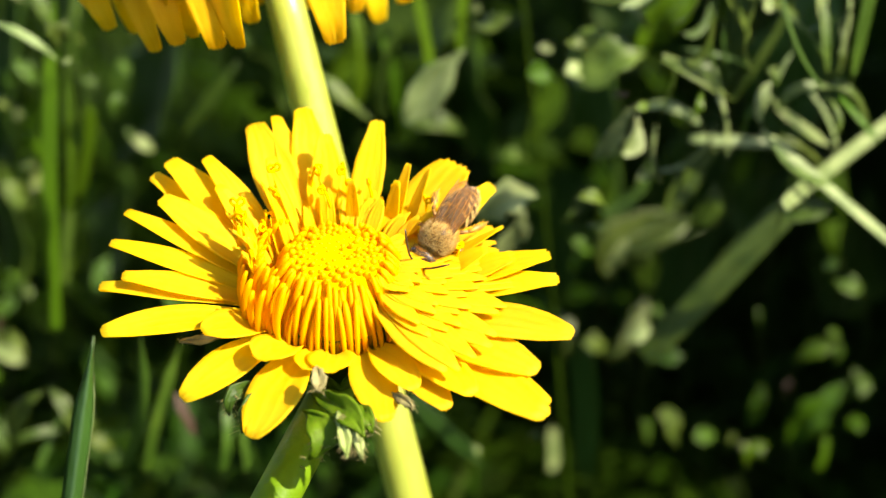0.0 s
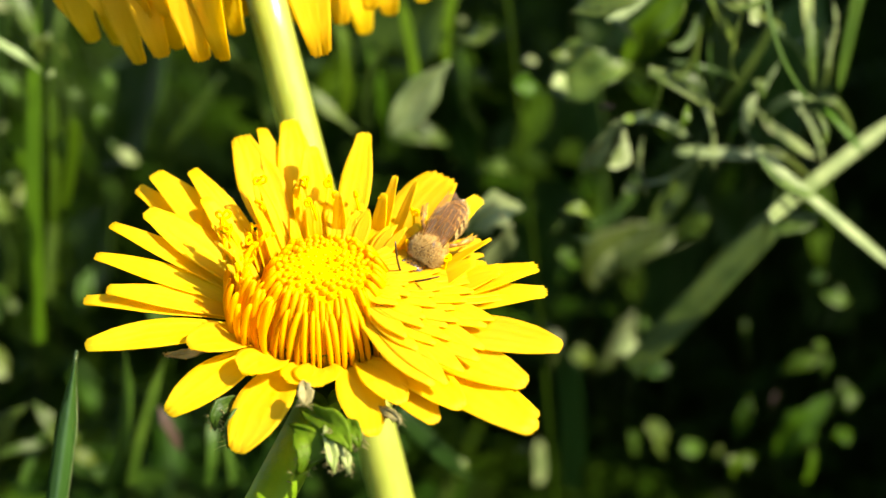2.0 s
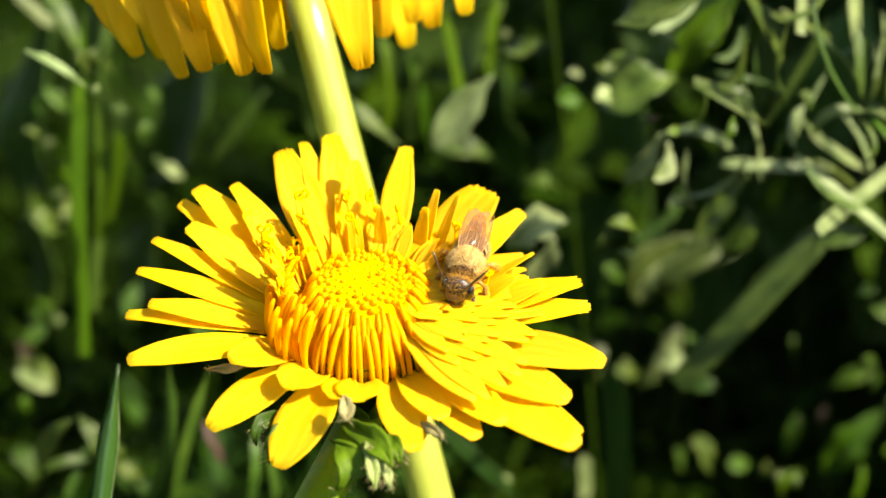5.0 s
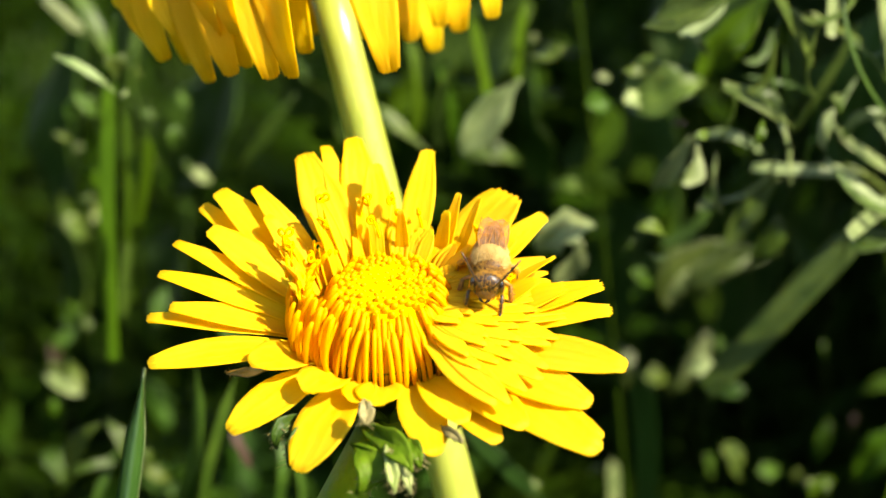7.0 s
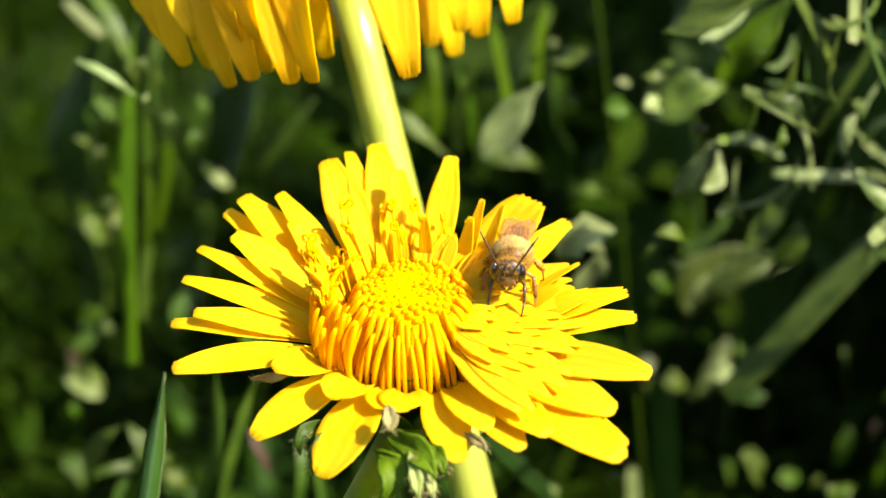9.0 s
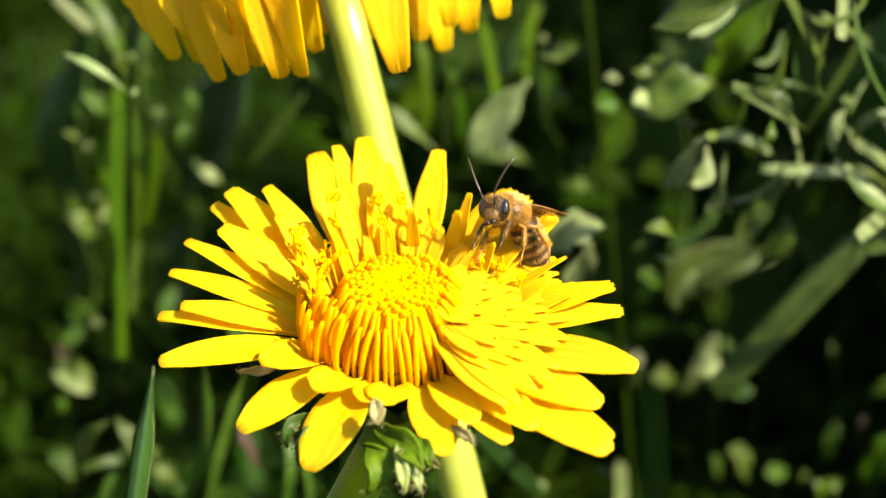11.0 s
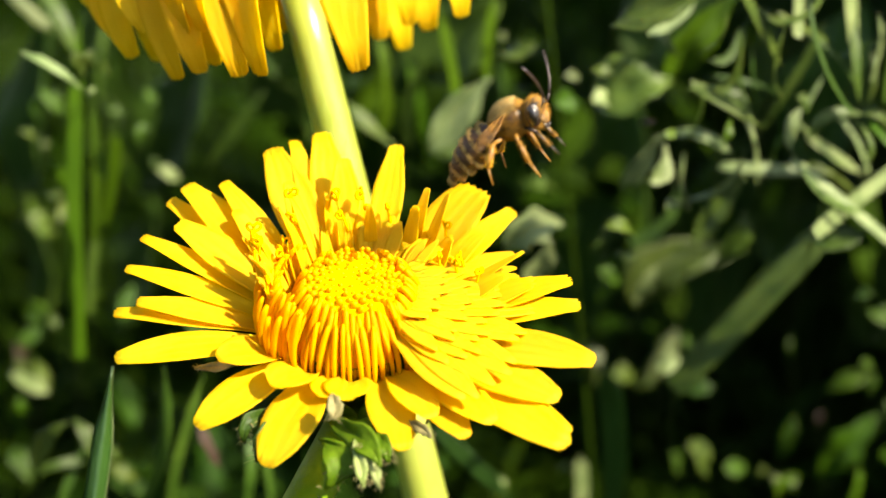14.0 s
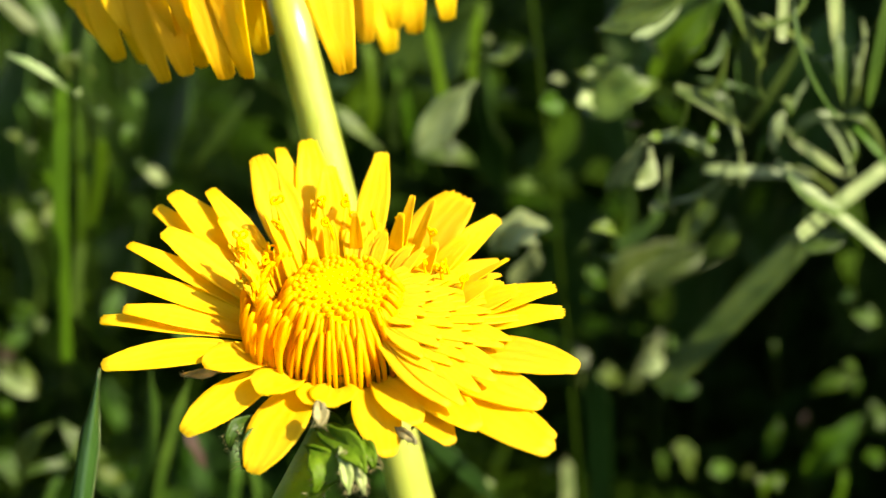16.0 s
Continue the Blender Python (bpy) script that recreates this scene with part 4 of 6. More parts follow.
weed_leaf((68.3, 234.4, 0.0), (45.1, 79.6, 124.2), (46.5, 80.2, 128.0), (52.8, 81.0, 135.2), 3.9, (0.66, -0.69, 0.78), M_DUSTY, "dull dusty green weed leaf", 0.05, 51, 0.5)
weed_leaf((82.9, 227.3, 0.0), (49.5, 83.0, 120.0), (53.7, 81.3, 126.0), (53.6, 84.3, 128.1), 4.0, (0.66, -0.69, 0.78), M_LEAF, "weed leaf in a darker half-shade green", 0.0, 52, 0.5)
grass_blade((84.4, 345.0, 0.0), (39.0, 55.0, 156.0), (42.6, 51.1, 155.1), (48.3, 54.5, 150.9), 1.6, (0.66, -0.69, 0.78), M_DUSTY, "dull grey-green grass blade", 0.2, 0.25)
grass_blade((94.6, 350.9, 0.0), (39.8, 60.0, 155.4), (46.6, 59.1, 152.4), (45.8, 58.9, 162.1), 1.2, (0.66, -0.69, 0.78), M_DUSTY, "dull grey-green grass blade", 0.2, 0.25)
grass_blade((115.7, 429.0, 0.0), (49.4, 76.8, 158.5), (47.9, 73.8, 153.6), (44.7, 74.2, 155.0), 1.2, (0.66, -0.69, 0.78), M_LEAF, "grass blade in a dark shade-toned green", 0.2, 0.25)
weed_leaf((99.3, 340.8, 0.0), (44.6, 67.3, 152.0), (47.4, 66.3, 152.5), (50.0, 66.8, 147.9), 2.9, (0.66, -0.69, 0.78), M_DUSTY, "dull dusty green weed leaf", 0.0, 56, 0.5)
grass_blade((78.4, 307.9, 0.0), (41.8, 81.7, 141.5), (45.5, 79.2, 143.6), (50.6, 81.6, 138.1), 1.9, (0.66, -0.69, 0.78), M_PALE, "grass blade in a pale sunlit-toned colour", 0.2, 0.25)
weed_leaf((87.1, 290.1, 0.0), (42.7, 51.0, 149.5), (43.6, 50.0, 151.7), (43.9, 52.8, 152.5), 1.4, (0.66, -0.69, 0.78), M_BRIGHT, "leaf in a bright sunlit-toned green", 0.0, 58, 0.5)
grass_blade((89.9, 290.7, 0.0), (48.3, 79.6, 137.0), (52.2, 77.6, 137.7), (65.0, 79.7, 136.0), 1.9, (0.66, -0.69, 0.78), M_PALE, "grass blade in a pale sunlit-toned colour", 0.2, 0.25)
grass_blade((112.5, 286.2, 0.0), (56.2, 66.0, 142.3), (54.1, 61.5, 144.5), (85.3, 62.3, 118.7), 2.0, (0.66, -0.69, 0.78), M_PALE, "grass blade in a pale sunlit-toned colour", 0.2, 0.25)
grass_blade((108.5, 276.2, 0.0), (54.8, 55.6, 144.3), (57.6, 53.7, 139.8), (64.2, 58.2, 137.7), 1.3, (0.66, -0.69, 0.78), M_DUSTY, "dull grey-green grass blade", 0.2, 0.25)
grass_blade((98.3, 221.1, 0.0), (53.8, 44.0, 139.9), (62.3, 71.8, 130.6), (95.3, 104.0, 139.4), 2.1, (0.66, -0.69, 0.78), M_PALE, "grass blade in a pale sunlit-toned colour", 0.2, 0.25)
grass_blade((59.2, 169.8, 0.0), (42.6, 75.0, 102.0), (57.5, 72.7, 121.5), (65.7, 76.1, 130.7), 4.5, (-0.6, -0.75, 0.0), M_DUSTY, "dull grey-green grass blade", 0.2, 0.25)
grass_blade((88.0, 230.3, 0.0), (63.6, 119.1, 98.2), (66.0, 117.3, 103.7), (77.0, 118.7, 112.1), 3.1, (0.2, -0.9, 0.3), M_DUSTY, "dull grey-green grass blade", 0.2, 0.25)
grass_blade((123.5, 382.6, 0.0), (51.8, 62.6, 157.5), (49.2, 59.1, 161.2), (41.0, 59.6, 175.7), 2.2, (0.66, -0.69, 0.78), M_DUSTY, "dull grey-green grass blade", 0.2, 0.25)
grass_blade((129.5, 403.5, 0.0), (56.0, 82.5, 153.9), (53.6, 82.1, 157.4), (52.1, 84.4, 160.3), 1.3, (0.66, -0.69, 0.78), M_PALE, "grass blade in a pale sunlit-toned colour", 0.2, 0.25)
grass_blade((145.0, 410.7, 0.0), (52.7, 57.8, 162.0), (52.9, 58.8, 164.0), (52.4, 60.2, 178.4), 2.1, (0.66, -0.69, 0.78), M_PALE, "grass blade in a pale sunlit-toned colour", 0.2, 0.25)
grass_blade((157.8, 394.0, 0.0), (65.5, 76.3, 155.6), (63.9, 73.3, 160.3), (62.4, 77.1, 176.1), 3.3, (0.66, -0.69, 0.78), M_PALE, "grass blade in a pale sunlit-toned colour", 0.2, 0.25)
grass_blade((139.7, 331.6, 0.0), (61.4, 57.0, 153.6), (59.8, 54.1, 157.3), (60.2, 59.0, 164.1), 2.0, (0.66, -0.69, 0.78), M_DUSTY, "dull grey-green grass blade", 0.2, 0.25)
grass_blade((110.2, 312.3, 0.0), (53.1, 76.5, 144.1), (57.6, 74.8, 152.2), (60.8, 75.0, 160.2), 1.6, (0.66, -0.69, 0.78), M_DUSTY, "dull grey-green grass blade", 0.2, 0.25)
weed_leaf((117.1, 290.8, 0.0), (54.3, 61.3, 145.6), (52.4, 59.7, 148.3), (55.2, 62.1, 151.3), 2.9, (0.66, -0.69, 0.78), M_PALE, "dusty weed leaf in a pale sunlit-toned colour", 0.0, 71, 0.5)
weed_leaf((98.4, 275.9, 0.0), (52.4, 63.9, 142.8), (51.4, 59.4, 146.0), (52.8, 61.4, 148.0), 1.6, (0.66, -0.69, 0.78), M_BRIGHT, "leaf in a bright sunlit-toned green", 0.0, 72, 0.5)
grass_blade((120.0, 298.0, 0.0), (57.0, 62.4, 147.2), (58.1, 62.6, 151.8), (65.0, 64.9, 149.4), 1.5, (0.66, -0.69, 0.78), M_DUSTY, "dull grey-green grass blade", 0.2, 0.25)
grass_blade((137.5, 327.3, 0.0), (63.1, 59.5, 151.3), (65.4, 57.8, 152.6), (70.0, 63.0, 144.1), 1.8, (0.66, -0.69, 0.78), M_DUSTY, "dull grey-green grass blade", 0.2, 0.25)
grass_blade((148.3, 310.8, 0.0), (66.1, 65.9, 147.8), (68.0, 63.0, 146.0), (71.3, 63.0, 142.3), 1.5, (0.66, -0.69, 0.78), M_BRIGHT, "grass blade in a bright sunlit-toned green", 0.2, 0.25)
grass_blade((124.4, 312.8, 0.0), (60.4, 75.9, 142.8), (62.0, 74.0, 141.8), (70.1, 79.4, 135.8), 2.0, (0.66, -0.69, 0.78), M_PALE, "grass blade in a pale sunlit-toned colour", 0.2, 0.25)
grass_blade((128.0, 265.8, 0.0), (61.6, 53.9, 145.2), (63.5, 50.8, 148.8), (61.1, 55.5, 151.2), 1.1, (0.66, -0.69, 0.78), M_DUSTY, "dull grey-green grass blade", 0.2, 0.25)
grass_blade((154.1, 327.0, 0.0), (65.7, 59.9, 152.4), (64.8, 58.0, 157.1), (67.7, 59.4, 175.0), 3.0, (0.66, -0.69, 0.78), M_LEAF, "grass blade in a dark shade-toned green", 0.2, 0.25)
grass_blade((136.7, 319.4, 0.0), (58.7, 50.2, 154.0), (52.2, 46.9, 161.1), (52.1, 51.5, 169.3), 0.9, (0.66, -0.69, 0.78), M_LEAF, "grass blade in a dark shade-toned green", 0.2, 0.25)
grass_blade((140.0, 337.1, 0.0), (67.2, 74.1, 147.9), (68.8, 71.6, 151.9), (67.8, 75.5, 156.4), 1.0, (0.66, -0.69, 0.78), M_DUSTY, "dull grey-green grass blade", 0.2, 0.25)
weed_leaf((99.9, 237.1, 0.0), (59.0, 64.8, 130.9), (61.1, 61.1, 131.4), (67.0, 63.9, 133.2), 3.7, (0.66, -0.69, 0.78), M_LEAF, "weed leaf in a darker half-shade green", 0.0, 81, 0.5)
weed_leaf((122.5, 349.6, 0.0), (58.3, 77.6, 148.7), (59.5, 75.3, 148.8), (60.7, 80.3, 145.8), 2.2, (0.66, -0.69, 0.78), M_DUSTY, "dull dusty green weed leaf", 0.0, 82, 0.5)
grass_blade((101.9, 332.4, 0.0), (52.5, 80.8, 144.8), (55.2, 78.2, 153.0), (53.8, 81.1, 161.0), 3.4, (-0.55, -0.7, 0.3), M_LEAF, "grass blade in a dark shade-toned green", 0.2, 0.25)
# this leaf and the pink one below are drawn for blurred glints
weed_leaf((112.3, 217.5, 0.0), (77.4, 101.0, 106.3), (78.7, 99.8, 107.2), (80.3, 99.4, 107.6), 2.5, (0.66, -0.69, 0.78), M_LEAF, "weed leaf in a darker half-shade green", 0.0, 84, 0.5)
weed_leaf((101.9, 191.3, 0.0), (81.8, 127.1, 69.4), (80.7, 125.5, 68.5), (81.4, 129.6, 64.5), 2.5, (0.66, -0.69, 0.78), M_PINK, "small pinkish leaf", 0.0, 85, 0.5)
weed_leaf((102.1, 192.4, 0.0), (82.2, 127.0, 74.4), (86.6, 125.2, 78.3), (90.8, 126.4, 78.0), 3.2, (-0.55, -0.7, 0.3), M_BRIGHT, "leaf in a bright sunlit-toned green", 0.0, 86, 0.5)
weed_leaf((107.7, 194.9, 0.0), (86.4, 113.7, 80.7), (86.4, 113.1, 83.1), (86.7, 113.2, 85.2), 2.7, (0.66, -0.69, 0.78), M_LEAF, "weed leaf in a darker half-shade green", 0.0, 87, 0.5)
weed_leaf((114.9, 203.0, 0.0), (96.3, 132.0, 69.6), (96.4, 129.3, 68.5), (98.6, 132.6, 64.2), 3.7, (0.66, -0.69, 0.78), M_LEAF, "weed leaf in a darker half-shade green", 0.0, 88, 0.5)
weed_leaf((116.6, 197.8, 0.0), (82.7, 102.3, 92.1), (80.9, 100.6, 93.4), (79.2, 98.8, 94.7), 2.0, (0.66, -0.69, 0.78), M_LEAF, "weed leaf in a darker half-shade green", 0.0, 89, 0.5)
weed_leaf((101.1, 212.2, 0.0), (75.7, 131.9, 79.9), (74.1, 127.3, 83.8), (74.5, 129.8, 84.3), 2.5, (0.66, -0.69, 0.78), M_LEAF, "weed leaf in a darker half-shade green", 0.0, 90, 0.5)
weed_leaf((131.7, 213.6, 0.0), (89.2, 112.6, 96.8), (85.7, 110.7, 98.5), (84.0, 114.2, 97.8), 4.4, (0.66, -0.69, 0.78), M_LEAF, "weed leaf in a darker half-shade green", 0.0, 91, 0.5)
weed_leaf((99.8, 167.2, 0.0), (78.1, 110.8, 63.8), (80.5, 107.8, 72.9), (87.7, 111.0, 77.7), 6.0, (-0.2, -0.9, 0.3), M_BRIGHT, "leaf in a bright sunlit-toned green", 0.15, 92, 0.5)
grass_blade((97.8, 148.6, 0.0), (82.0, 103.3, 63.4), (83.7, 103.5, 66.3), (83.2, 105.4, 70.0), 1.8, (0.66, -0.69, 0.78), M_BRIGHT, "grass blade in a bright sunlit-toned green", 0.2, 0.25)
weed_leaf((78.4, 146.9, 0.0), (67.3, 101.0, 64.9), (67.3, 97.2, 71.4), (71.2, 100.4, 70.6), 3.5, (0.66, -0.69, 0.78), M_BRIGHT, "leaf in a bright sunlit-toned green", 0.0, 94, 0.5)
# pale speck of leaf in place of a glint
weed_leaf((87.7, 160.0, 0.0), (67.8, 103.0, 69.0), (66.3, 98.3, 70.7), (66.6, 100.6, 68.1), 1.8, (0.66, -0.69, 0.78), M_PALE, "dusty weed leaf in a pale sunlit-toned colour", 0.0, 95, 0.5)
weed_leaf((85.1, 175.6, 0.0), (71.7, 116.7, 65.1), (73.2, 116.0, 70.1), (73.9, 118.2, 73.6), 2.9, (-0.55, -0.7, 0.3), M_BRIGHT, "leaf in a bright sunlit-toned green", 0.0, 96, 0.5)
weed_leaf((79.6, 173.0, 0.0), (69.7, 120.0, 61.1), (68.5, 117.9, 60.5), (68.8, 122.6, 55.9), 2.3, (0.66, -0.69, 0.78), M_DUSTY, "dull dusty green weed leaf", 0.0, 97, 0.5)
weed_leaf((107.8, 174.5, 0.0), (91.2, 107.7, 71.3), (88.1, 103.5, 73.1), (87.7, 106.8, 70.4), 3.1, (0.66, -0.69, 0.78), M_BRIGHT, "leaf in a bright sunlit-toned green", 0.0, 98, 0.5)
weed_leaf((111.2, 182.0, 0.0), (95.1, 133.2, 61.1), (96.2, 130.4, 67.3), (100.8, 132.5, 65.5), 5.2, (0.66, -0.69, 0.78), M_LEAF, "weed leaf in a darker half-shade green", 0.0, 99, 0.5)
weed_leaf((63.3, 165.9, 0.0), (50.5, 100.7, 77.5), (53.3, 100.7, 74.7), (54.6, 102.6, 68.8), 5.2, (0.66, -0.69, 0.78), M_DUSTY, "dull dusty green weed leaf", 0.0, 100, 0.45)
weed_leaf((77.7, 167.4, 0.0), (60.6, 116.1, 62.7), (62.7, 115.9, 63.0), (65.9, 119.8, 60.8), 3.4, (0.66, -0.69, 0.78), M_LEAF, "weed leaf in a darker half-shade green", 0.0, 101, 0.5)
grass_blade((42.9, 168.8, 0.0), (34.1, 129.5, 46.6), (34.4, 129.5, 52.2), (33.3, 129.7, 57.5), 3.4, (0.66, -0.69, 0.78), M_PALE, "grass blade in a pale sunlit-toned colour", 0.2, 0.25)
weed_leaf((29.9, 165.1, 0.0), (29.1, 100.3, 73.0), (28.0, 101.6, 71.5), (26.9, 103.3, 69.8), 2.1, (0.66, -0.69, 0.78), M_DUSTY, "dull dusty green weed leaf", 0.0, 103, 0.5)
grass_blade((44.3, 159.3, 0.0), (38.8, 110.3, 57.7), (38.8, 108.6, 77.5), (35.5, 109.0, 90.6), 5.3, (-0.55, -0.7, 0.3), M_BLADE, "bluish green grass blade", 0.2, 0.25)
weed_leaf((23.8, 141.3, 0.0), (16.8, 85.0, 76.5), (16.0, 83.8, 78.8), (15.2, 85.4, 79.4), 2.8, (0.66, -0.69, 0.78), M_DUSTY, "dull dusty green weed leaf", 0.0, 105, 0.5)
grass_blade((7.4, 154.5, 0.0), (5.6, 70.0, 98.1), (8.6, 68.0, 94.4), (17.2, 69.3, 85.6), 2.8, (-0.3, -0.9, 0.2), M_BLADE, "bluish green grass blade", 0.2, 0.25)
weed_leaf((64.3, 176.4, 0.0), (52.6, 129.0, 59.8), (53.3, 128.3, 57.2), (54.8, 131.5, 52.2), 3.9, (0.66, -0.69, 0.78), M_LEAF, "weed leaf in a darker half-shade green", 0.0, 107, 0.5)
weed_leaf((68.3, 216.6, 0.0), (52.3, 119.6, 90.1), (51.5, 114.4, 91.0), (52.1, 116.9, 88.2), 2.4, (0.66, -0.69, 0.78), M_LEAF, "weed leaf in a darker half-shade green", 0.0, 108, 0.5)
weed_leaf((73.8, 194.2, 0.0), (55.4, 106.8, 85.6), (52.7, 106.3, 85.7), (50.6, 109.0, 84.2), 3.5, (0.66, -0.69, 0.78), M_LEAF, "weed leaf in a darker half-shade green", 0.0, 109, 0.5)
grass_blade((126.0, 288.6, 0.0), (64.8, 72.4, 139.6), (61.6, 71.4, 141.8), (56.1, 74.4, 147.9), 1.0, (0.66, -0.69, 0.78), M_DUSTY, "dull grey-green grass blade", 0.2, 0.25)
grass_blade((146.0, 383.9, 0.0), (59.0, 66.0, 157.6), (60.6, 62.9, 157.4), (63.7, 62.3, 160.6), 0.8, (0.66, -0.69, 0.78), M_LEAF, "grass blade in a dark shade-toned green", 0.2, 0.25)
grass_blade((144.4, 424.7, 0.0), (50.0, 53.3, 164.9), (54.3, 52.9, 165.9), (54.4, 53.9, 169.4), 0.8, (0.66, -0.69, 0.78), M_DUSTY, "dull grey-green grass blade", 0.2, 0.25)
grass_blade((75.3, 302.6, 0.0), (40.0, 60.4, 147.7), (42.2, 57.3, 154.6), (40.1, 57.2, 154.9), 1.0, (0.66, -0.69, 0.78), M_DUSTY, "dull grey-green grass blade", 0.2, 0.25)
grass_blade((93.9, 383.5, 0.0), (39.9, 54.7, 160.6), (42.8, 51.7, 163.4), (42.1, 51.6, 166.7), 0.9, (0.66, -0.69, 0.78), M_DUSTY, "dull grey-green grass blade", 0.2, 0.25)
grass_blade((128.0, 272.9, 0.0), (69.4, 82.0, 132.4), (63.6, 78.5, 138.0), (61.6, 80.5, 137.2), 0.8, (0.66, -0.69, 0.78), M_DUSTY, "dull grey-green grass blade", 0.2, 0.25)
grass_blade((92.4, 262.6, 0.0), (50.9, 65.4, 139.4), (49.9, 62.6, 147.7), (48.1, 65.0, 149.1), 0.9, (0.66, -0.69, 0.78), M_PALE, "grass blade in a pale sunlit-toned colour", 0.2, 0.25)
grass_blade((112.9, 336.5, 0.0), (50.3, 53.6, 155.4), (47.3, 49.8, 158.6), (49.3, 49.8, 165.5), 0.9, (0.66, -0.69, 0.78), M_DUSTY, "dull grey-green grass blade", 0.2, 0.25)
grass_blade((110.5, 333.1, 0.0), (51.2, 69.4, 149.7), (49.0, 65.7, 153.0), (49.2, 67.4, 158.5), 0.6, (0.66, -0.69, 0.78), M_LEAF, "grass blade in a dark shade-toned green", 0.2, 0.25)
grass_blade((71.1, 263.2, 0.0), (41.9, 67.9, 136.0), (47.5, 63.8, 138.4), (48.5, 64.1, 144.6), 0.8, (0.66, -0.69, 0.78), M_PALE, "grass blade in a pale sunlit-toned colour", 0.2, 0.25)
grass_blade((149.9, 356.2, 0.0), (66.3, 68.8, 153.3), (67.6, 68.1, 159.0), (66.4, 69.1, 162.5), 0.6, (0.66, -0.69, 0.78), M_PALE, "grass blade in a pale sunlit-toned colour", 0.2, 0.25)
grass_blade((162.3, 394.8, 0.0), (63.8, 61.9, 159.5), (65.9, 57.0, 165.5), (65.9, 59.3, 168.1), 0.6, (0.66, -0.69, 0.78), M_LEAF, "grass blade in a dark shade-toned green", 0.2, 0.25)
grass_blade((149.7, 360.2, 0.0), (62.1, 63.0, 154.7), (59.3, 61.8, 159.4), (54.7, 62.0, 161.5), 0.7, (0.66, -0.69, 0.78), M_LEAF, "grass blade in a dark shade-toned green", 0.2, 0.25)
grass_blade((68.7, 254.4, 0.0), (42.3, 69.3, 133.9), (39.5, 65.1, 139.3), (40.8, 67.1, 143.4), 0.8, (0.66, -0.69, 0.78), M_PALE, "grass blade in a pale sunlit-toned colour", 0.2, 0.25)
grass_blade((137.1, 435.1, 0.0), (53.2, 64.8, 162.5), (49.5, 59.7, 163.1), (47.5, 62.4, 165.6), 1.0, (0.66, -0.69, 0.78), M_DUSTY, "dull grey-green grass blade", 0.2, 0.25)
grass_blade((146.0, 408.4, 0.0), (60.6, 72.4, 158.1), (53.7, 67.6, 162.0), (52.3, 68.8, 163.0), 1.0, (0.66, -0.69, 0.78), M_DUSTY, "dull grey-green grass blade", 0.2, 0.25)
grass_blade((117.0, 350.1, 0.0), (56.4, 79.8, 148.4), (52.3, 74.5, 151.6), (44.3, 76.1, 152.3), 0.9, (0.66, -0.69, 0.78), M_LEAF, "grass blade in a dark shade-toned green", 0.2, 0.25)
grass_blade((102.3, 340.9, 0.0), (46.8, 60.2, 154.1), (44.6, 58.3, 158.3), (47.3, 61.4, 164.6), 1.0, (0.66, -0.69, 0.78), M_LEAF, "grass blade in a dark shade-toned green", 0.2, 0.25)
grass_blade((126.0, 330.0, 0.0), (57.1, 66.6, 149.4), (57.0, 66.4, 150.6), (60.2, 69.9, 154.1), 0.7, (0.66, -0.69, 0.78), M_LEAF, "grass blade in a dark shade-toned green", 0.2, 0.25)
grass_blade((135.2, 273.9, 0.0), (68.7, 73.0, 138.3), (67.1, 72.9, 143.8), (63.6, 75.8, 146.7), 1.0, (0.66, -0.69, 0.78), M_PALE, "grass blade in a pale sunlit-toned colour", 0.2, 0.25)
grass_blade((12.8, 326.9, 0.0), (9.1, 112.0, 132.7), (8.3, 110.6, 144.0), (5.1, 109.6, 156.1), 2.0, (0.5, -0.8, 0.35), M_BRIGHT, "grass blade in a bright sunlit-toned green", 0.2, 0.25)
grass_blade((16.1, 376.9, 0.0), (13.8, 112.0, 141.9), (12.7, 110.6, 146.3), (15.0, 111.8, 157.6), 1.8, (0.5, -0.8, 0.35), M_BRIGHT, "grass blade in a bright sunlit-toned green", 0.2, 0.25)

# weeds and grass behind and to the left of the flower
grass_blade((-16.9, 337.1, 0.0), (-5.2, 115.3, 131.7), (-1.5, 113.2, 141.5), (-6.0, 115.3, 150.5), 2.2, (0.5, -0.8, 0.35), M_BRIGHT, "grass blade in a bright sunlit-toned green", 0.2, 0.25)
grass_blade((-10.1, 321.4, 0.0), (-0.2, 118.7, 128.3), (-1.3, 118.2, 138.4), (4.3, 119.1, 147.2), 1.9, (0.66, -0.69, 0.78), M_LEAF, "grass blade in a dark shade-toned green", 0.2, 0.25)
grass_blade((-7.9, 337.0, 0.0), (1.9, 124.6, 127.8), (2.5, 121.3, 136.2), (-1.1, 121.7, 143.9), 2.0, (0.5, -0.8, 0.35), M_BRIGHT, "grass blade in a bright sunlit-toned green", 0.2, 0.25)
grass_blade((-28.3, 317.4, 0.0), (-10.3, 106.1, 133.5), (-11.4, 105.1, 142.3), (-12.7, 106.7, 148.2), 1.6, (0.5, -0.8, 0.35), M_BRIGHT, "grass blade in a bright sunlit-toned green", 0.2, 0.25)
weed_leaf((-74.1, 314.6, 0.0), (-39.0, 127.2, 121.0), (-32.9, 124.8, 129.3), (-26.9, 125.5, 136.7), 2.6, (0.66, -0.69, 0.78), M_LEAF, "weed leaf in a darker half-shade green", 0.0, 136, 0.5)
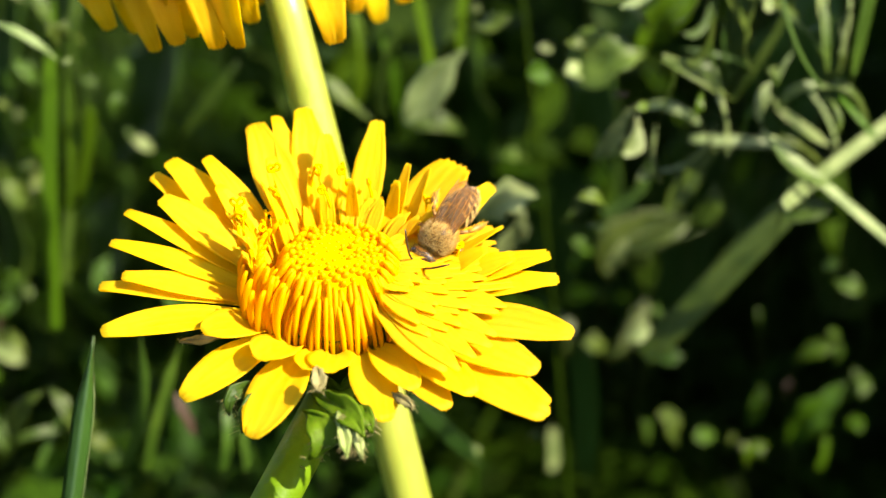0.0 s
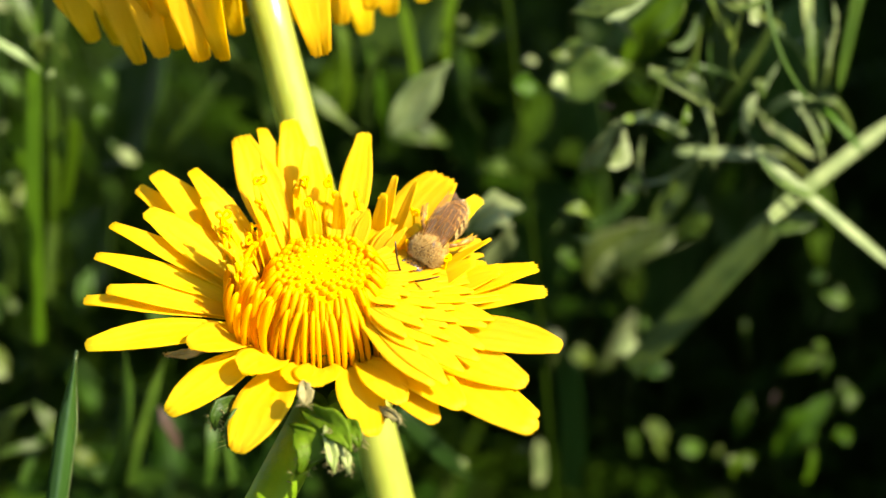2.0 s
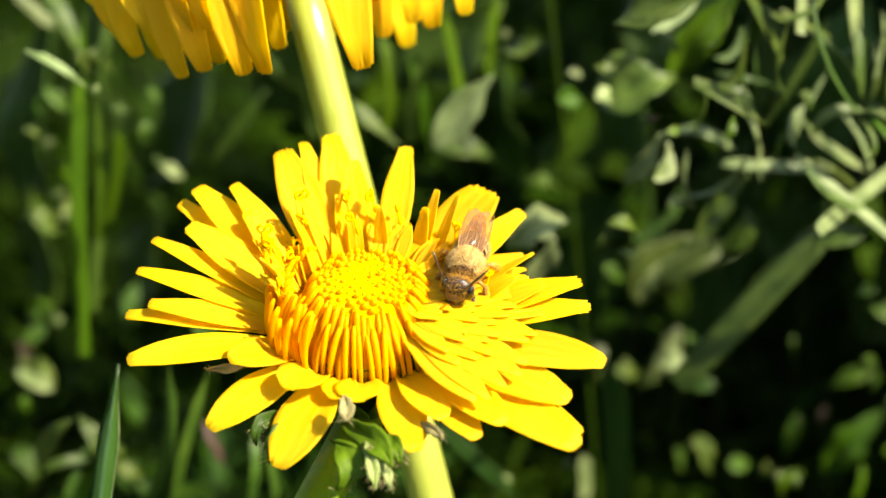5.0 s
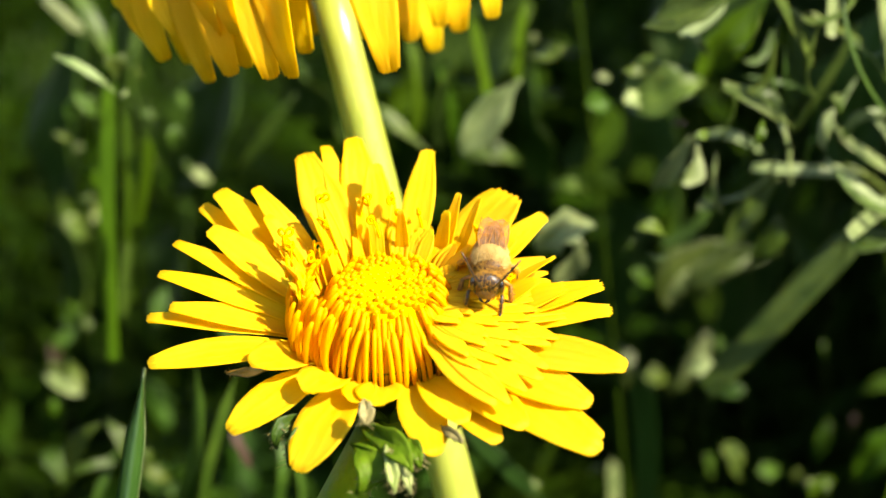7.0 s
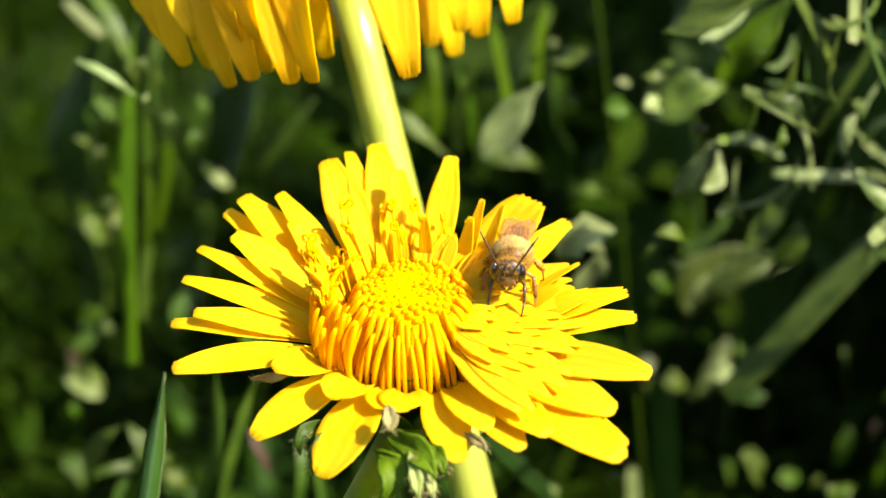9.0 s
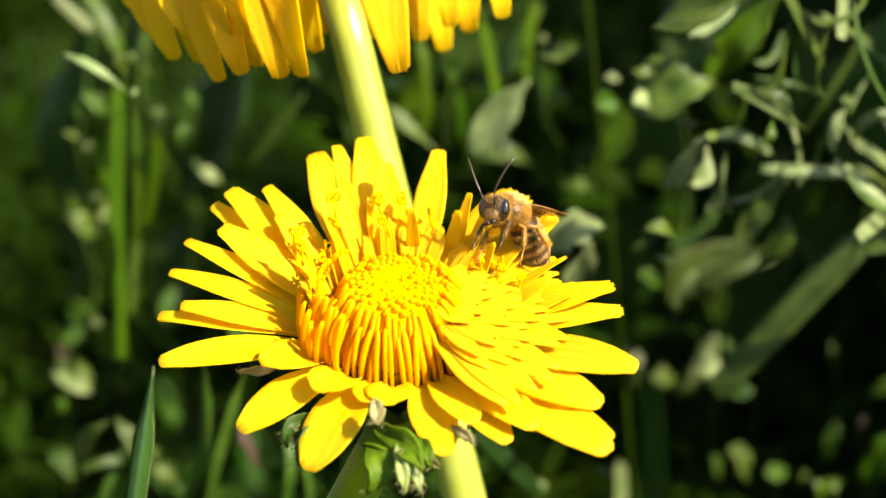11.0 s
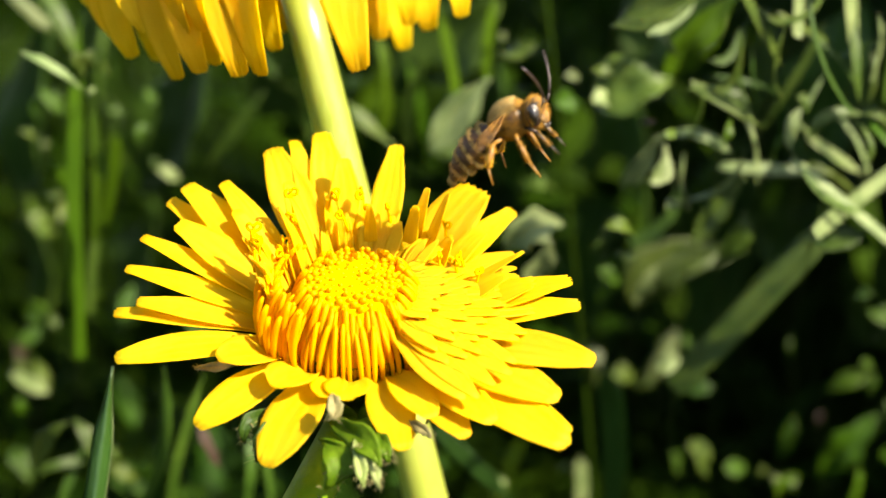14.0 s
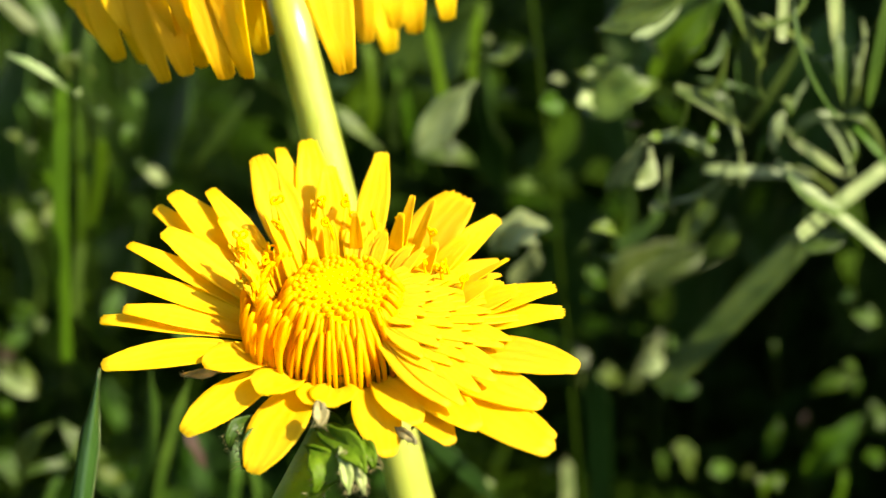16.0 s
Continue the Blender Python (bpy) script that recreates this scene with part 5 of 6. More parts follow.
grass_blade((-206.7, 514.5, 0.0), (-69.6, 119.7, 155.9), (-65.5, 119.4, 151.8), (-63.0, 119.9, 149.1), 2.7, (0.66, -0.69, 0.78), M_DUSTY, "dull grey-green grass blade", 0.2, 0.25)
grass_blade((-196.4, 540.1, 0.0), (-67.6, 130.0, 155.1), (-61.8, 124.8, 150.9), (-61.1, 126.1, 142.7), 3.0, (0.66, -0.69, 0.78), M_DUSTY, "dull grey-green grass blade", 0.2, 0.25)
weed_leaf((-126.1, 346.2, 0.0), (-42.6, 64.0, 153.6), (-44.6, 60.2, 157.7), (-50.4, 63.7, 158.9), 1.7, (0.66, -0.69, 0.78), M_PALE, "dusty weed leaf in a pale sunlit-toned colour", 0.0, 139, 0.6)
weed_leaf((-134.9, 373.9, 0.0), (-47.0, 80.0, 151.2), (-45.6, 77.1, 154.0), (-44.9, 78.9, 155.6), 2.4, (0.66, -0.69, 0.78), M_DUSTY, "dull dusty green weed leaf", 0.0, 140, 0.5)
# small leaf put where a blurred glint shows
weed_leaf((-127.8, 397.8, 0.0), (-46.7, 90.0, 150.7), (-46.4, 90.6, 149.6), (-46.7, 93.8, 147.8), 1.7, (0.66, -0.69, 0.78), M_DUSTY, "dull dusty green weed leaf", 0.0, 141, 0.5)
weed_leaf((-118.7, 355.1, 0.0), (-42.6, 70.0, 152.2), (-42.5, 67.4, 152.4), (-44.4, 71.9, 150.6), 0.8, (0.66, -0.69, 0.78), M_PALE, "dusty weed leaf in a pale sunlit-toned colour", 0.0, 142, 0.5)
weed_leaf((-129.2, 373.6, 0.0), (-47.2, 80.0, 152.1), (-46.9, 76.4, 154.9), (-46.5, 77.9, 155.5), 2.0, (0.66, -0.69, 0.78), M_DUSTY, "dull dusty green weed leaf", 0.0, 143, 0.5)
grass_blade((-88.3, 179.7, 0.0), (-51.6, 78.0, 105.5), (-50.1, 77.6, 138.7), (-46.3, 80.4, 160.4), 2.3, (0.5, -0.8, 0.35), M_BRIGHT, "grass blade in a bright sunlit-toned green", 0.2, 0.25)
grass_blade((-101.4, 241.7, 0.0), (-50.8, 90.0, 121.1), (-48.4, 89.3, 133.3), (-49.3, 92.0, 147.2), 1.4, (0.2, -0.9, 0.2), M_BRIGHT, "grass blade in a bright sunlit-toned green", 0.2, 0.25)
grass_blade((-99.6, 254.7, 0.0), (-49.4, 92.0, 123.4), (-45.0, 89.1, 136.0), (-45.5, 88.4, 140.3), 1.9, (0.4, -0.8, 0.2), M_BRIGHT, "grass blade in a bright sunlit-toned green", 0.2, 0.25)
grass_blade((-104.6, 274.8, 0.0), (-51.0, 84.0, 131.1), (-52.7, 82.3, 136.4), (-54.5, 80.6, 137.1), 1.8, (0.2, -0.9, 0.3), M_BRIGHT, "grass blade in a bright sunlit-toned green", 0.2, 0.25)
grass_blade((-83.7, 215.2, 0.0), (-54.3, 95.0, 105.7), (-53.5, 95.4, 114.0), (-52.1, 96.8, 121.6), 1.8, (0.66, -0.69, 0.78), M_LEAF, "grass blade in a dark shade-toned green", 0.2, 0.25)
# the next nine small leaves imitate out-of-focus glints by their colour
weed_leaf((-139.2, 335.2, 0.0), (-70.3, 118.3, 131.5), (-67.4, 114.7, 132.0), (-67.2, 119.1, 130.0), 2.3, (0.66, -0.69, 0.78), M_DUSTY, "dull dusty green weed leaf", 0.0, 149, 0.5)
weed_leaf((-128.4, 292.0, 0.0), (-70.0, 126.3, 115.9), (-66.5, 121.1, 118.0), (-65.3, 122.9, 117.6), 2.0, (0.66, -0.69, 0.78), M_DUSTY, "dull dusty green weed leaf", 0.0, 150, 0.5)
weed_leaf((-126.8, 272.8, 0.0), (-75.0, 127.5, 111.4), (-72.3, 128.2, 109.6), (-70.0, 131.2, 106.4), 5.2, (0.66, -0.69, 0.78), M_DUSTY, "dull dusty green weed leaf", 0.0, 151, 0.5)
weed_leaf((-110.7, 295.2, 0.0), (-67.9, 132.7, 112.7), (-68.1, 130.2, 111.3), (-68.6, 128.8, 109.5), 2.2, (0.66, -0.69, 0.78), M_DUSTY, "dull dusty green weed leaf", 0.0, 152, 0.5)
weed_leaf((-89.2, 315.3, 0.0), (-47.5, 125.9, 121.9), (-45.7, 125.3, 120.8), (-44.3, 128.0, 118.5), 2.8, (0.66, -0.69, 0.78), M_PALE, "dusty weed leaf in a pale sunlit-toned colour", 0.0, 153, 0.5)
weed_leaf((-112.9, 342.3, 0.0), (-48.9, 109.9, 136.7), (-49.8, 107.4, 138.0), (-52.1, 109.5, 138.0), 2.2, (0.66, -0.69, 0.78), M_LEAF, "weed leaf in a darker half-shade green", 0.0, 154, 0.5)
weed_leaf((-99.5, 318.8, 0.0), (-45.7, 105.2, 132.5), (-44.4, 101.8, 135.7), (-44.5, 104.6, 136.9), 2.9, (0.66, -0.69, 0.78), M_LEAF, "weed leaf in a darker half-shade green", 0.0, 155, 0.5)
weed_leaf((-153.1, 380.1, 0.0), (-65.6, 117.5, 139.5), (-62.2, 113.9, 137.4), (-61.7, 117.8, 134.8), 3.5, (0.66, -0.69, 0.78), M_LEAF, "weed leaf in a darker half-shade green", 0.0, 156, 0.5)
weed_leaf((-105.5, 366.7, 0.0), (-46.7, 121.7, 135.0), (-47.5, 123.6, 136.1), (-48.3, 125.7, 137.2), 2.1, (0.66, -0.69, 0.78), M_LEAF, "weed leaf in a darker half-shade green", 0.0, 157, 0.5)
weed_leaf((-137.7, 346.1, 0.0), (-64.6, 108.2, 136.9), (-62.1, 104.0, 140.2), (-61.5, 105.3, 141.8), 2.6, (0.66, -0.69, 0.78), M_LEAF, "weed leaf in a darker half-shade green", 0.0, 158, 0.5)
weed_leaf((-133.4, 331.0, 0.0), (-69.3, 129.9, 126.1), (-69.3, 128.4, 125.4), (-69.8, 128.6, 124.0), 1.6, (0.66, -0.69, 0.78), M_DUSTY, "dull dusty green weed leaf", 0.0, 159, 0.5)
weed_leaf((-99.1, 316.9, 0.0), (-49.8, 130.5, 122.3), (-48.4, 127.2, 121.9), (-48.8, 131.7, 119.0), 1.9, (0.66, -0.69, 0.78), M_LEAF, "weed leaf in a darker half-shade green", 0.0, 160, 0.5)
weed_leaf((-114.7, 225.4, 0.0), (-75.4, 121.2, 93.3), (-71.1, 117.9, 95.6), (-69.3, 119.1, 96.4), 4.5, (-0.55, -0.7, 0.3), M_BRIGHT, "leaf in a bright sunlit-toned green", 0.0, 161, 0.5)
# another small leaf used as a glint
weed_leaf((-99.7, 228.4, 0.0), (-71.0, 125.1, 92.2), (-70.0, 122.9, 91.4), (-69.7, 122.6, 89.8), 1.6, (0.66, -0.69, 0.78), M_DUSTY, "dull dusty green weed leaf", 0.0, 162, 0.5)
weed_leaf((-103.1, 203.0, 0.0), (-72.7, 110.2, 92.1), (-70.6, 110.9, 93.8), (-68.6, 112.2, 95.3), 3.1, (0.66, -0.69, 0.78), M_LEAF, "weed leaf in a darker half-shade green", 0.0, 163, 0.5)
weed_leaf((-81.9, 226.3, 0.0), (-60.0, 134.3, 86.0), (-58.9, 135.1, 90.1), (-57.5, 138.0, 92.7), 3.5, (0.66, -0.69, 0.78), M_LEAF, "weed leaf in a darker half-shade green", 0.0, 164, 0.5)
weed_leaf((-97.6, 242.0, 0.0), (-63.3, 123.2, 98.2), (-62.2, 124.7, 97.0), (-61.2, 126.6, 95.6), 2.1, (-0.55, -0.7, 0.3), M_BRIGHT, "leaf in a bright sunlit-toned green", 0.0, 165, 0.5)
weed_leaf((-109.9, 222.7, 0.0), (-81.9, 133.5, 81.6), (-81.0, 132.8, 78.9), (-81.2, 136.9, 74.8), 3.0, (0.66, -0.69, 0.78), M_DEAD, "dry red-brown dead leaf", 0.0, 166, 0.5)
weed_leaf((-103.7, 198.4, 0.0), (-77.3, 116.3, 83.6), (-71.7, 111.3, 83.5), (-69.1, 112.6, 81.2), 3.3, (0.66, -0.69, 0.78), M_PALE, "dusty weed leaf in a pale sunlit-toned colour", 0.0, 167, 0.5)
weed_leaf((-103.9, 202.2, 0.0), (-74.3, 122.2, 83.4), (-71.3, 116.6, 83.0), (-71.4, 118.5, 77.8), 2.4, (0.66, -0.69, 0.78), M_DUSTY, "dull dusty green weed leaf", 0.0, 168, 0.5)
weed_leaf((-96.5, 178.5, 0.0), (-74.7, 113.2, 76.6), (-73.9, 110.1, 79.9), (-75.1, 112.7, 80.2), 2.0, (0.66, -0.69, 0.78), M_BRIGHT, "leaf in a bright sunlit-toned green", 0.0, 169, 0.5)
weed_leaf((-111.6, 200.5, 0.0), (-78.1, 120.1, 84.6), (-75.2, 119.8, 83.0), (-75.2, 122.2, 77.4), 2.4, (0.66, -0.69, 0.78), M_DUSTY, "dull dusty green weed leaf", 0.0, 170, 0.5)
weed_leaf((-81.1, 133.7, 0.0), (-54.4, 60.0, 95.5), (-54.4, 59.5, 101.3), (-49.0, 60.1, 104.0), 2.8, (0.66, -0.69, 0.78), M_DUSTY, "dull dusty green weed leaf", 0.0, 171, 0.5)
grass_blade((-87.0, 141.1, 0.0), (-54.9, 62.0, 94.5), (-50.9, 61.2, 96.8), (-47.7, 65.6, 94.4), 1.6, (0.66, -0.69, 0.78), M_LEAF, "grass blade in a dark shade-toned green", 0.2, 0.25)
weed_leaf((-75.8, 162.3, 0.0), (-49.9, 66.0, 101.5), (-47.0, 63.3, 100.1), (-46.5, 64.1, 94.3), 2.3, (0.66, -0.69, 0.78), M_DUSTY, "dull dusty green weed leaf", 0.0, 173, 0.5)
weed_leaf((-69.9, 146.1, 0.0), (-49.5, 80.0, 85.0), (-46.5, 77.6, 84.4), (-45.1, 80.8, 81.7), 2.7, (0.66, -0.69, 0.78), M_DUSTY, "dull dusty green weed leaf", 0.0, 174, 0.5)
grass_blade((-73.6, 134.0, 0.0), (-52.7, 64.0, 88.1), (-50.8, 65.3, 92.6), (-49.4, 67.7, 95.3), 1.5, (0.66, -0.69, 0.78), M_LEAF, "grass blade in a dark shade-toned green", 0.2, 0.25)
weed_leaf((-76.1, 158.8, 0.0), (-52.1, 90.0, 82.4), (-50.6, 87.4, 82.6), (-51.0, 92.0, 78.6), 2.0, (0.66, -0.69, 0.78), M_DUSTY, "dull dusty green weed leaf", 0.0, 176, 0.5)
weed_leaf((-75.0, 170.2, 0.0), (-55.1, 114.0, 61.3), (-53.2, 111.4, 60.6), (-52.8, 114.6, 56.1), 3.0, (0.66, -0.69, 0.78), M_LEAF, "weed leaf in a darker half-shade green", 0.0, 177, 0.5)
weed_leaf((-95.0, 158.3, 0.0), (-77.7, 116.0, 55.4), (-75.0, 111.6, 62.6), (-72.2, 112.0, 64.3), 2.5, (0.66, -0.69, 0.78), M_LEAF, "weed leaf in a darker half-shade green", 0.0, 178, 0.5)
grass_blade((-54.7, 123.5, 0.0), (-35.4, 48.0, 98.0), (-30.7, 47.9, 105.9), (-31.1, 48.5, 119.1), 1.6, (0.3, -0.9, 0.2), M_LEAF, "grass blade in a dark shade-toned green", 0.2, 0.25)
grass_blade((-53.8, 132.7, 0.0), (-32.4, 50.0, 96.7), (-30.6, 49.7, 105.4), (-26.3, 51.6, 116.5), 1.6, (0.5, -0.9, 0.3), M_LEAF, "grass blade in a dark shade-toned green", 0.2, 0.25)
grass_blade((-37.5, 123.4, 0.0), (-21.8, 52.0, 95.5), (-20.0, 50.8, 102.3), (-21.4, 54.6, 105.0), 1.7, (0.66, -0.69, 0.78), M_LEAF, "grass blade in a dark shade-toned green", 0.2, 0.25)
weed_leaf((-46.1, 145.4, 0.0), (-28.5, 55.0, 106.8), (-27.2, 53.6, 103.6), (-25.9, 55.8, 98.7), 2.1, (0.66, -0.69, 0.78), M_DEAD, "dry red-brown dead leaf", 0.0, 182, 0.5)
grass_blade((-31.2, 130.5, 0.0), (-19.6, 60.0, 90.4), (-19.3, 60.2, 94.1), (-20.5, 60.6, 99.1), 1.2, (0.66, -0.69, 0.78), M_LEAF, "grass blade in a dark shade-toned green", 0.2, 0.25)
weed_leaf((-104.4, 169.5, 0.0), (-77.6, 113.3, 68.5), (-76.1, 110.4, 69.0), (-73.9, 109.8, 63.1), 4.3, (0.66, -0.69, 0.78), M_LEAF, "weed leaf in a darker half-shade green", 0.0, 184, 0.5)
weed_leaf((-57.6, 197.2, 0.0), (-32.7, 70.0, 117.0), (-30.0, 70.0, 113.3), (-29.4, 72.1, 108.4), 4.7, (0.66, -0.69, 0.78), M_LEAF, "weed leaf in a darker half-shade green", 0.0, 185, 0.5)


# ---- the lawn behind: uncounted blades and small leaves ----
def lawn(name, count, seed, near, far, half, low, high, wide, material, label):
    """Bent blades with a folded section, scattered over a stretch of ground behind the flowers."""
    rs = np.random.RandomState(seed)
    y = near + (far - near) * rs.rand(count) ** 1.3
    x = (rs.rand(count) * 2 - 1) * (half + 0.9 * (y - near))
    h = low + (high - low) * rs.rand(count)
    h = np.minimum(h, 40 + 0.55 * (y - near) + 10)
    h = np.where(x < -15, 0.52 * h, h)
    h = np.where((x > 15) & (y < 330), 0.4 * h, h)
    turn = rs.rand(count) * 6.283
    lean = (0.2 + 0.8 * rs.rand(count)) * h
    w = wide * (0.6 + 0.8 * rs.rand(count)) / 2
    face = rs.rand(count) * 6.283
    v, f = [], []
    for i in range(count):
        base = np.array((x[i], y[i], -2.0))
        to = np.array((math.cos(turn[i]), math.sin(turn[i]), 0.0))
        side = np.array((math.cos(face[i]), math.sin(face[i]), 0.15))
        o = len(v)
        for k, s in enumerate((0, 0.35, 0.7, 0.9, 1.0)):
            c = base + to * lean[i] * s * s + np.array((0, 0, h[i] * (s - 0.28 * s ** 3)))
            ww = w[i] * (1, 1, 0.8, 0.45, 0.05)[k]
            v += [tuple(c - side * ww), tuple(c + to * ww * 0.35), tuple(c + side * ww)]
        for k in range(4):
            a = o + 3 * k
            f += [(a, a + 1, a + 4, a + 3), (a + 1, a + 2, a + 5, a + 4)]
    ob = part(name, (v, f), material, None, label, kind="stuff")
    return tagged(ob, category="grass")


lawn("lawn_grass", 6500, 5, 175, 1000, 170, 40, 140, 3.6, M_SHADY_LAWN, "dense lawn grass out of focus, shade in its dark green")
lawn("lawn_undergrowth", 4600, 6, 100, 500, 130, 20, 55, 8.0, M_SHADY_LAWN, "low broad leaves among the grass, coloured dark for shade")
lawn("lawn_far_grass", 9000, 7, 800, 4000, 600, 90, 220, 18.0, M_SHADY_LAWN, "tall grass further off, coloured dark for shade")


def tall_grass(name, count, seed, x0, x1, y0, y1, low, high, wide, label):
    """Unseen taller grass beside the view, added to shade the lawn behind the flowers."""
    rs = np.random.RandomState(seed)
    v, f = [], []
    for i in range(count):
        base = np.array((x0 + (x1 - x0) * rs.rand(), y0 + (y1 - y0) * rs.rand(), -2.0))
        base[0] += max(0.0, base[1] - y0) * 0.36
        if low == 100:  # loose outer edges
            base[:2] += np.abs(rs.randn(2)) * 0.06 * np.array((x1 - x0, y1 - y0)) * np.sign(base[:2] - np.array((0, -120)))
        a, h, w, b = rs.rand() * 6.283, low + (high - low) * rs.rand(), wide * (0.5 + rs.rand()) / 2, rs.rand() * 6.283
        to, side = np.array((math.cos(a), math.sin(a), 0.0)), np.array((math.cos(b), math.sin(b), 0.1))
        o = len(v)
        for k, s in enumerate((0, 0.3, 0.6, 0.85, 1.0)):
            c = base + to * 0.16 * h * s * s + np.array((0, 0, h * s))
            ww = w * (1, 1, 0.85, 0.5, 0.05)[k]
            v += [tuple(c - side * ww), tuple(c + to * ww * 0.3), tuple(c + side * ww)]
        for k in range(4):
            q = o + 3 * k
            f += [(q, q + 1, q + 4, q + 3), (q + 1, q + 2, q + 5, q + 4)]
    return tagged(part(name, (v, f), M_SHADY_LAWN, None, label, kind="stuff"), category="grass")


# Out of view: added to keep sun and low sky off the background.
tall_grass("tall_grass", 5600, 12, 170, 760, 125, 900, 240, 460, 12.0, "unseen stand of taller grass added for shade")
tall_grass("tall_grass_behind", 4000, 13, -1600, 1600, -1900, -260, 100, 260, 10.0, "unseen grass behind the viewer, added to block low sky")
tall_grass("tall_grass_beside", 1600, 14, -1300, -230, -350, 120, 100, 260, 10.0, "unseen grass to the left, added to block low sky")
tall_grass("low_grass_beside", 1500, 15, 190, 1500, -320, 135, 60, 110, 9.0, "unseen lawn to the right, added to block low sky")
tall_grass("grass_edge_near", 1500, 18, 101, 136, -60, 96, 80, 128, 7.0, "unseen grass close by, added to shade the low lawn")
tall_grass("grass_edge", 3000, 16, 135, 270, -70, 140, 100, 160, 8.0, "unseen dense grass added to shade the low lawn")


def meadow(count, seed):
    """Low grass beside and behind, thinning out with distance."""
    rs = np.random.RandomState(seed)
    v, f = [], []
    for i in range(count):
        r, a = 480 + 4200 * rs.rand() ** 1.7, radians(140 + 250 * rs.rand())
        base = np.array((r * math.cos(a), -100 + r * math.sin(a), -3.0))
        b, c, h = rs.rand() * 6.283, rs.rand() * 6.283, 50 + 70 * rs.rand()
        to, side, w = np.array((math.cos(b), math.sin(b), 0.0)), np.array((math.cos(c), math.sin(c), 0.1)), 4 + 5 * rs.rand()
        o = len(v)
        for k, s in enumerate((0, 0.5, 0.85, 1.0)):
            q = base + to * 0.45 * h * s * s + np.array((0, 0, h * s))
            ww = w * (1, 0.85, 0.45, 0.05)[k]
            v += [tuple(q - side * ww), tuple(q + to * ww * 0.3), tuple(q + side * ww)]
        for k in range(3):
            q = o + 3 * k
            f += [(q, q + 1, q + 4, q + 3), (q + 1, q + 2, q + 5, q + 4)]
    return tagged(part("meadow_grass", (v, f), M_SHADY_LAWN, None, "low meadow grass round the flowers", kind="stuff"), category="grass")


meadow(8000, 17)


def weed_carpet(name, count, seed, x0, x1, y0, y1, low, high, size, wide, material, label, toward):
    """Many small leaves on thin stalks, turned every way, too many to count."""
    rnd = random.Random(seed)
    v, f = [], []
    for i in range(count):
        y = rnd.uniform(y0, y1)
        x = rnd.uniform(x0, x1) * (1 + 0.3 * (y - y0) / 100)
        z = rnd.uniform(low, high)
        d = Vector((rnd.gauss(0, 1), rnd.gauss(0, 1), rnd.gauss(0, 0.7))).normalized() * size * rnd.uniform(0.5, 1.4)
        face = Vector(toward) + Vector((rnd.gauss(0, 0.5), rnd.gauss(0, 0.5), rnd.gauss(0, 0.5)))
        mid = (x + d[0] / 2 + rnd.gauss(0, 0.15) * size, y + d[1] / 2, z + d[2] / 2 + 0.15 * size)
        lv, lf = leaf_shape((x, y, z), mid, (x + d[0], y + d[1], z + d[2]), wide * rnd.uniform(0.6, 1.3), face, 0.15, rows=7, seed=seed * 1000 + i, belly=rnd.uniform(0.4, 0.6))
        sv, sf = tube(bezier((x, y + 95, -2), (x, y + 95, z), (x, y, z), 6), [0.09] * 6, 3)
        for vv, ff in ((lv, lf), (sv, sf)):
            o = len(v)
            v += vv
            f += [[q + o for q in face_ids] for face_ids in ff]
    return tagged(part(name, (v, f), material, None, label, kind="stuff"), category="foliage")


weed_carpet("weed_foliage", 130, 41, -30, 95, 150, 240, 70, 130, 17, 8, M_SHADY_LAWN, "dull green weed leaves behind the flowers", (0.3, -0.5, 0.6))
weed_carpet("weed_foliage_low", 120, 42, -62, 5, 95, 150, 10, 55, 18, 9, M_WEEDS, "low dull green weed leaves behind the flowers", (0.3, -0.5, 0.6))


# ---- the bee ----
BEE_SIZE = 0.97
bee = thing("bee", (0, 0, 0), "golden furry solitary bee with smoky wings and a banded abdomen", "bee")


def fur(points, normals, length, seed, thick=0.05, comb=(0, -0.5, 0)):
    """Short tapered hairs on a body."""
    rnd = random.Random(seed)
    v, f = [], []
    for p, n in zip(points, normals):
        p, n = np.array(p), np.array(n)
        d = n + np.array((rnd.gauss(0, 0.35), rnd.gauss(0, 0.35), rnd.gauss(0, 0.35))) + np.array(comb) * rnd.uniform(0.3, 1)
        d /= np.linalg.norm(d) + 1e-9
        s = np.cross(d, (rnd.uniform(-1, 1), rnd.uniform(-1, 1), rnd.uniform(-1, 1)))
        s = s / (np.linalg.norm(s) + 1e-9) * thick
        w = np.cross(d, s)
        q = p + d * length * rnd.uniform(0.6, 1.25)
        o = len(v)
        v += [tuple(p + s), tuple(p - s * 0.5 + w * 0.8), tuple(p - s * 0.5 - w * 0.8), tuple(q)]
        f += [(o, o + 1, o + 3), (o + 1, o + 2, o + 3), (o + 2, o, o + 3)]
    return v, f


def on_ball(c, r, count, seed, keep=None):
    rnd = random.Random(seed)
    pts, nor = [], []
    while len(pts) < count:
        d = np.array((rnd.gauss(0, 1), rnd.gauss(0, 1), rnd.gauss(0, 1)))
        d /= np.linalg.norm(d)
        if keep and not keep(d):
            continue
        n = d / np.array(r)
        pts.append(np.array(c) + d * np.array(r) * 0.97)
        nor.append(n / np.linalg.norm(n))
    return pts, nor


WINGS = []
NECK = (0, 1.75, 0.05)
WAIST = (0, -1.6, -0.3)


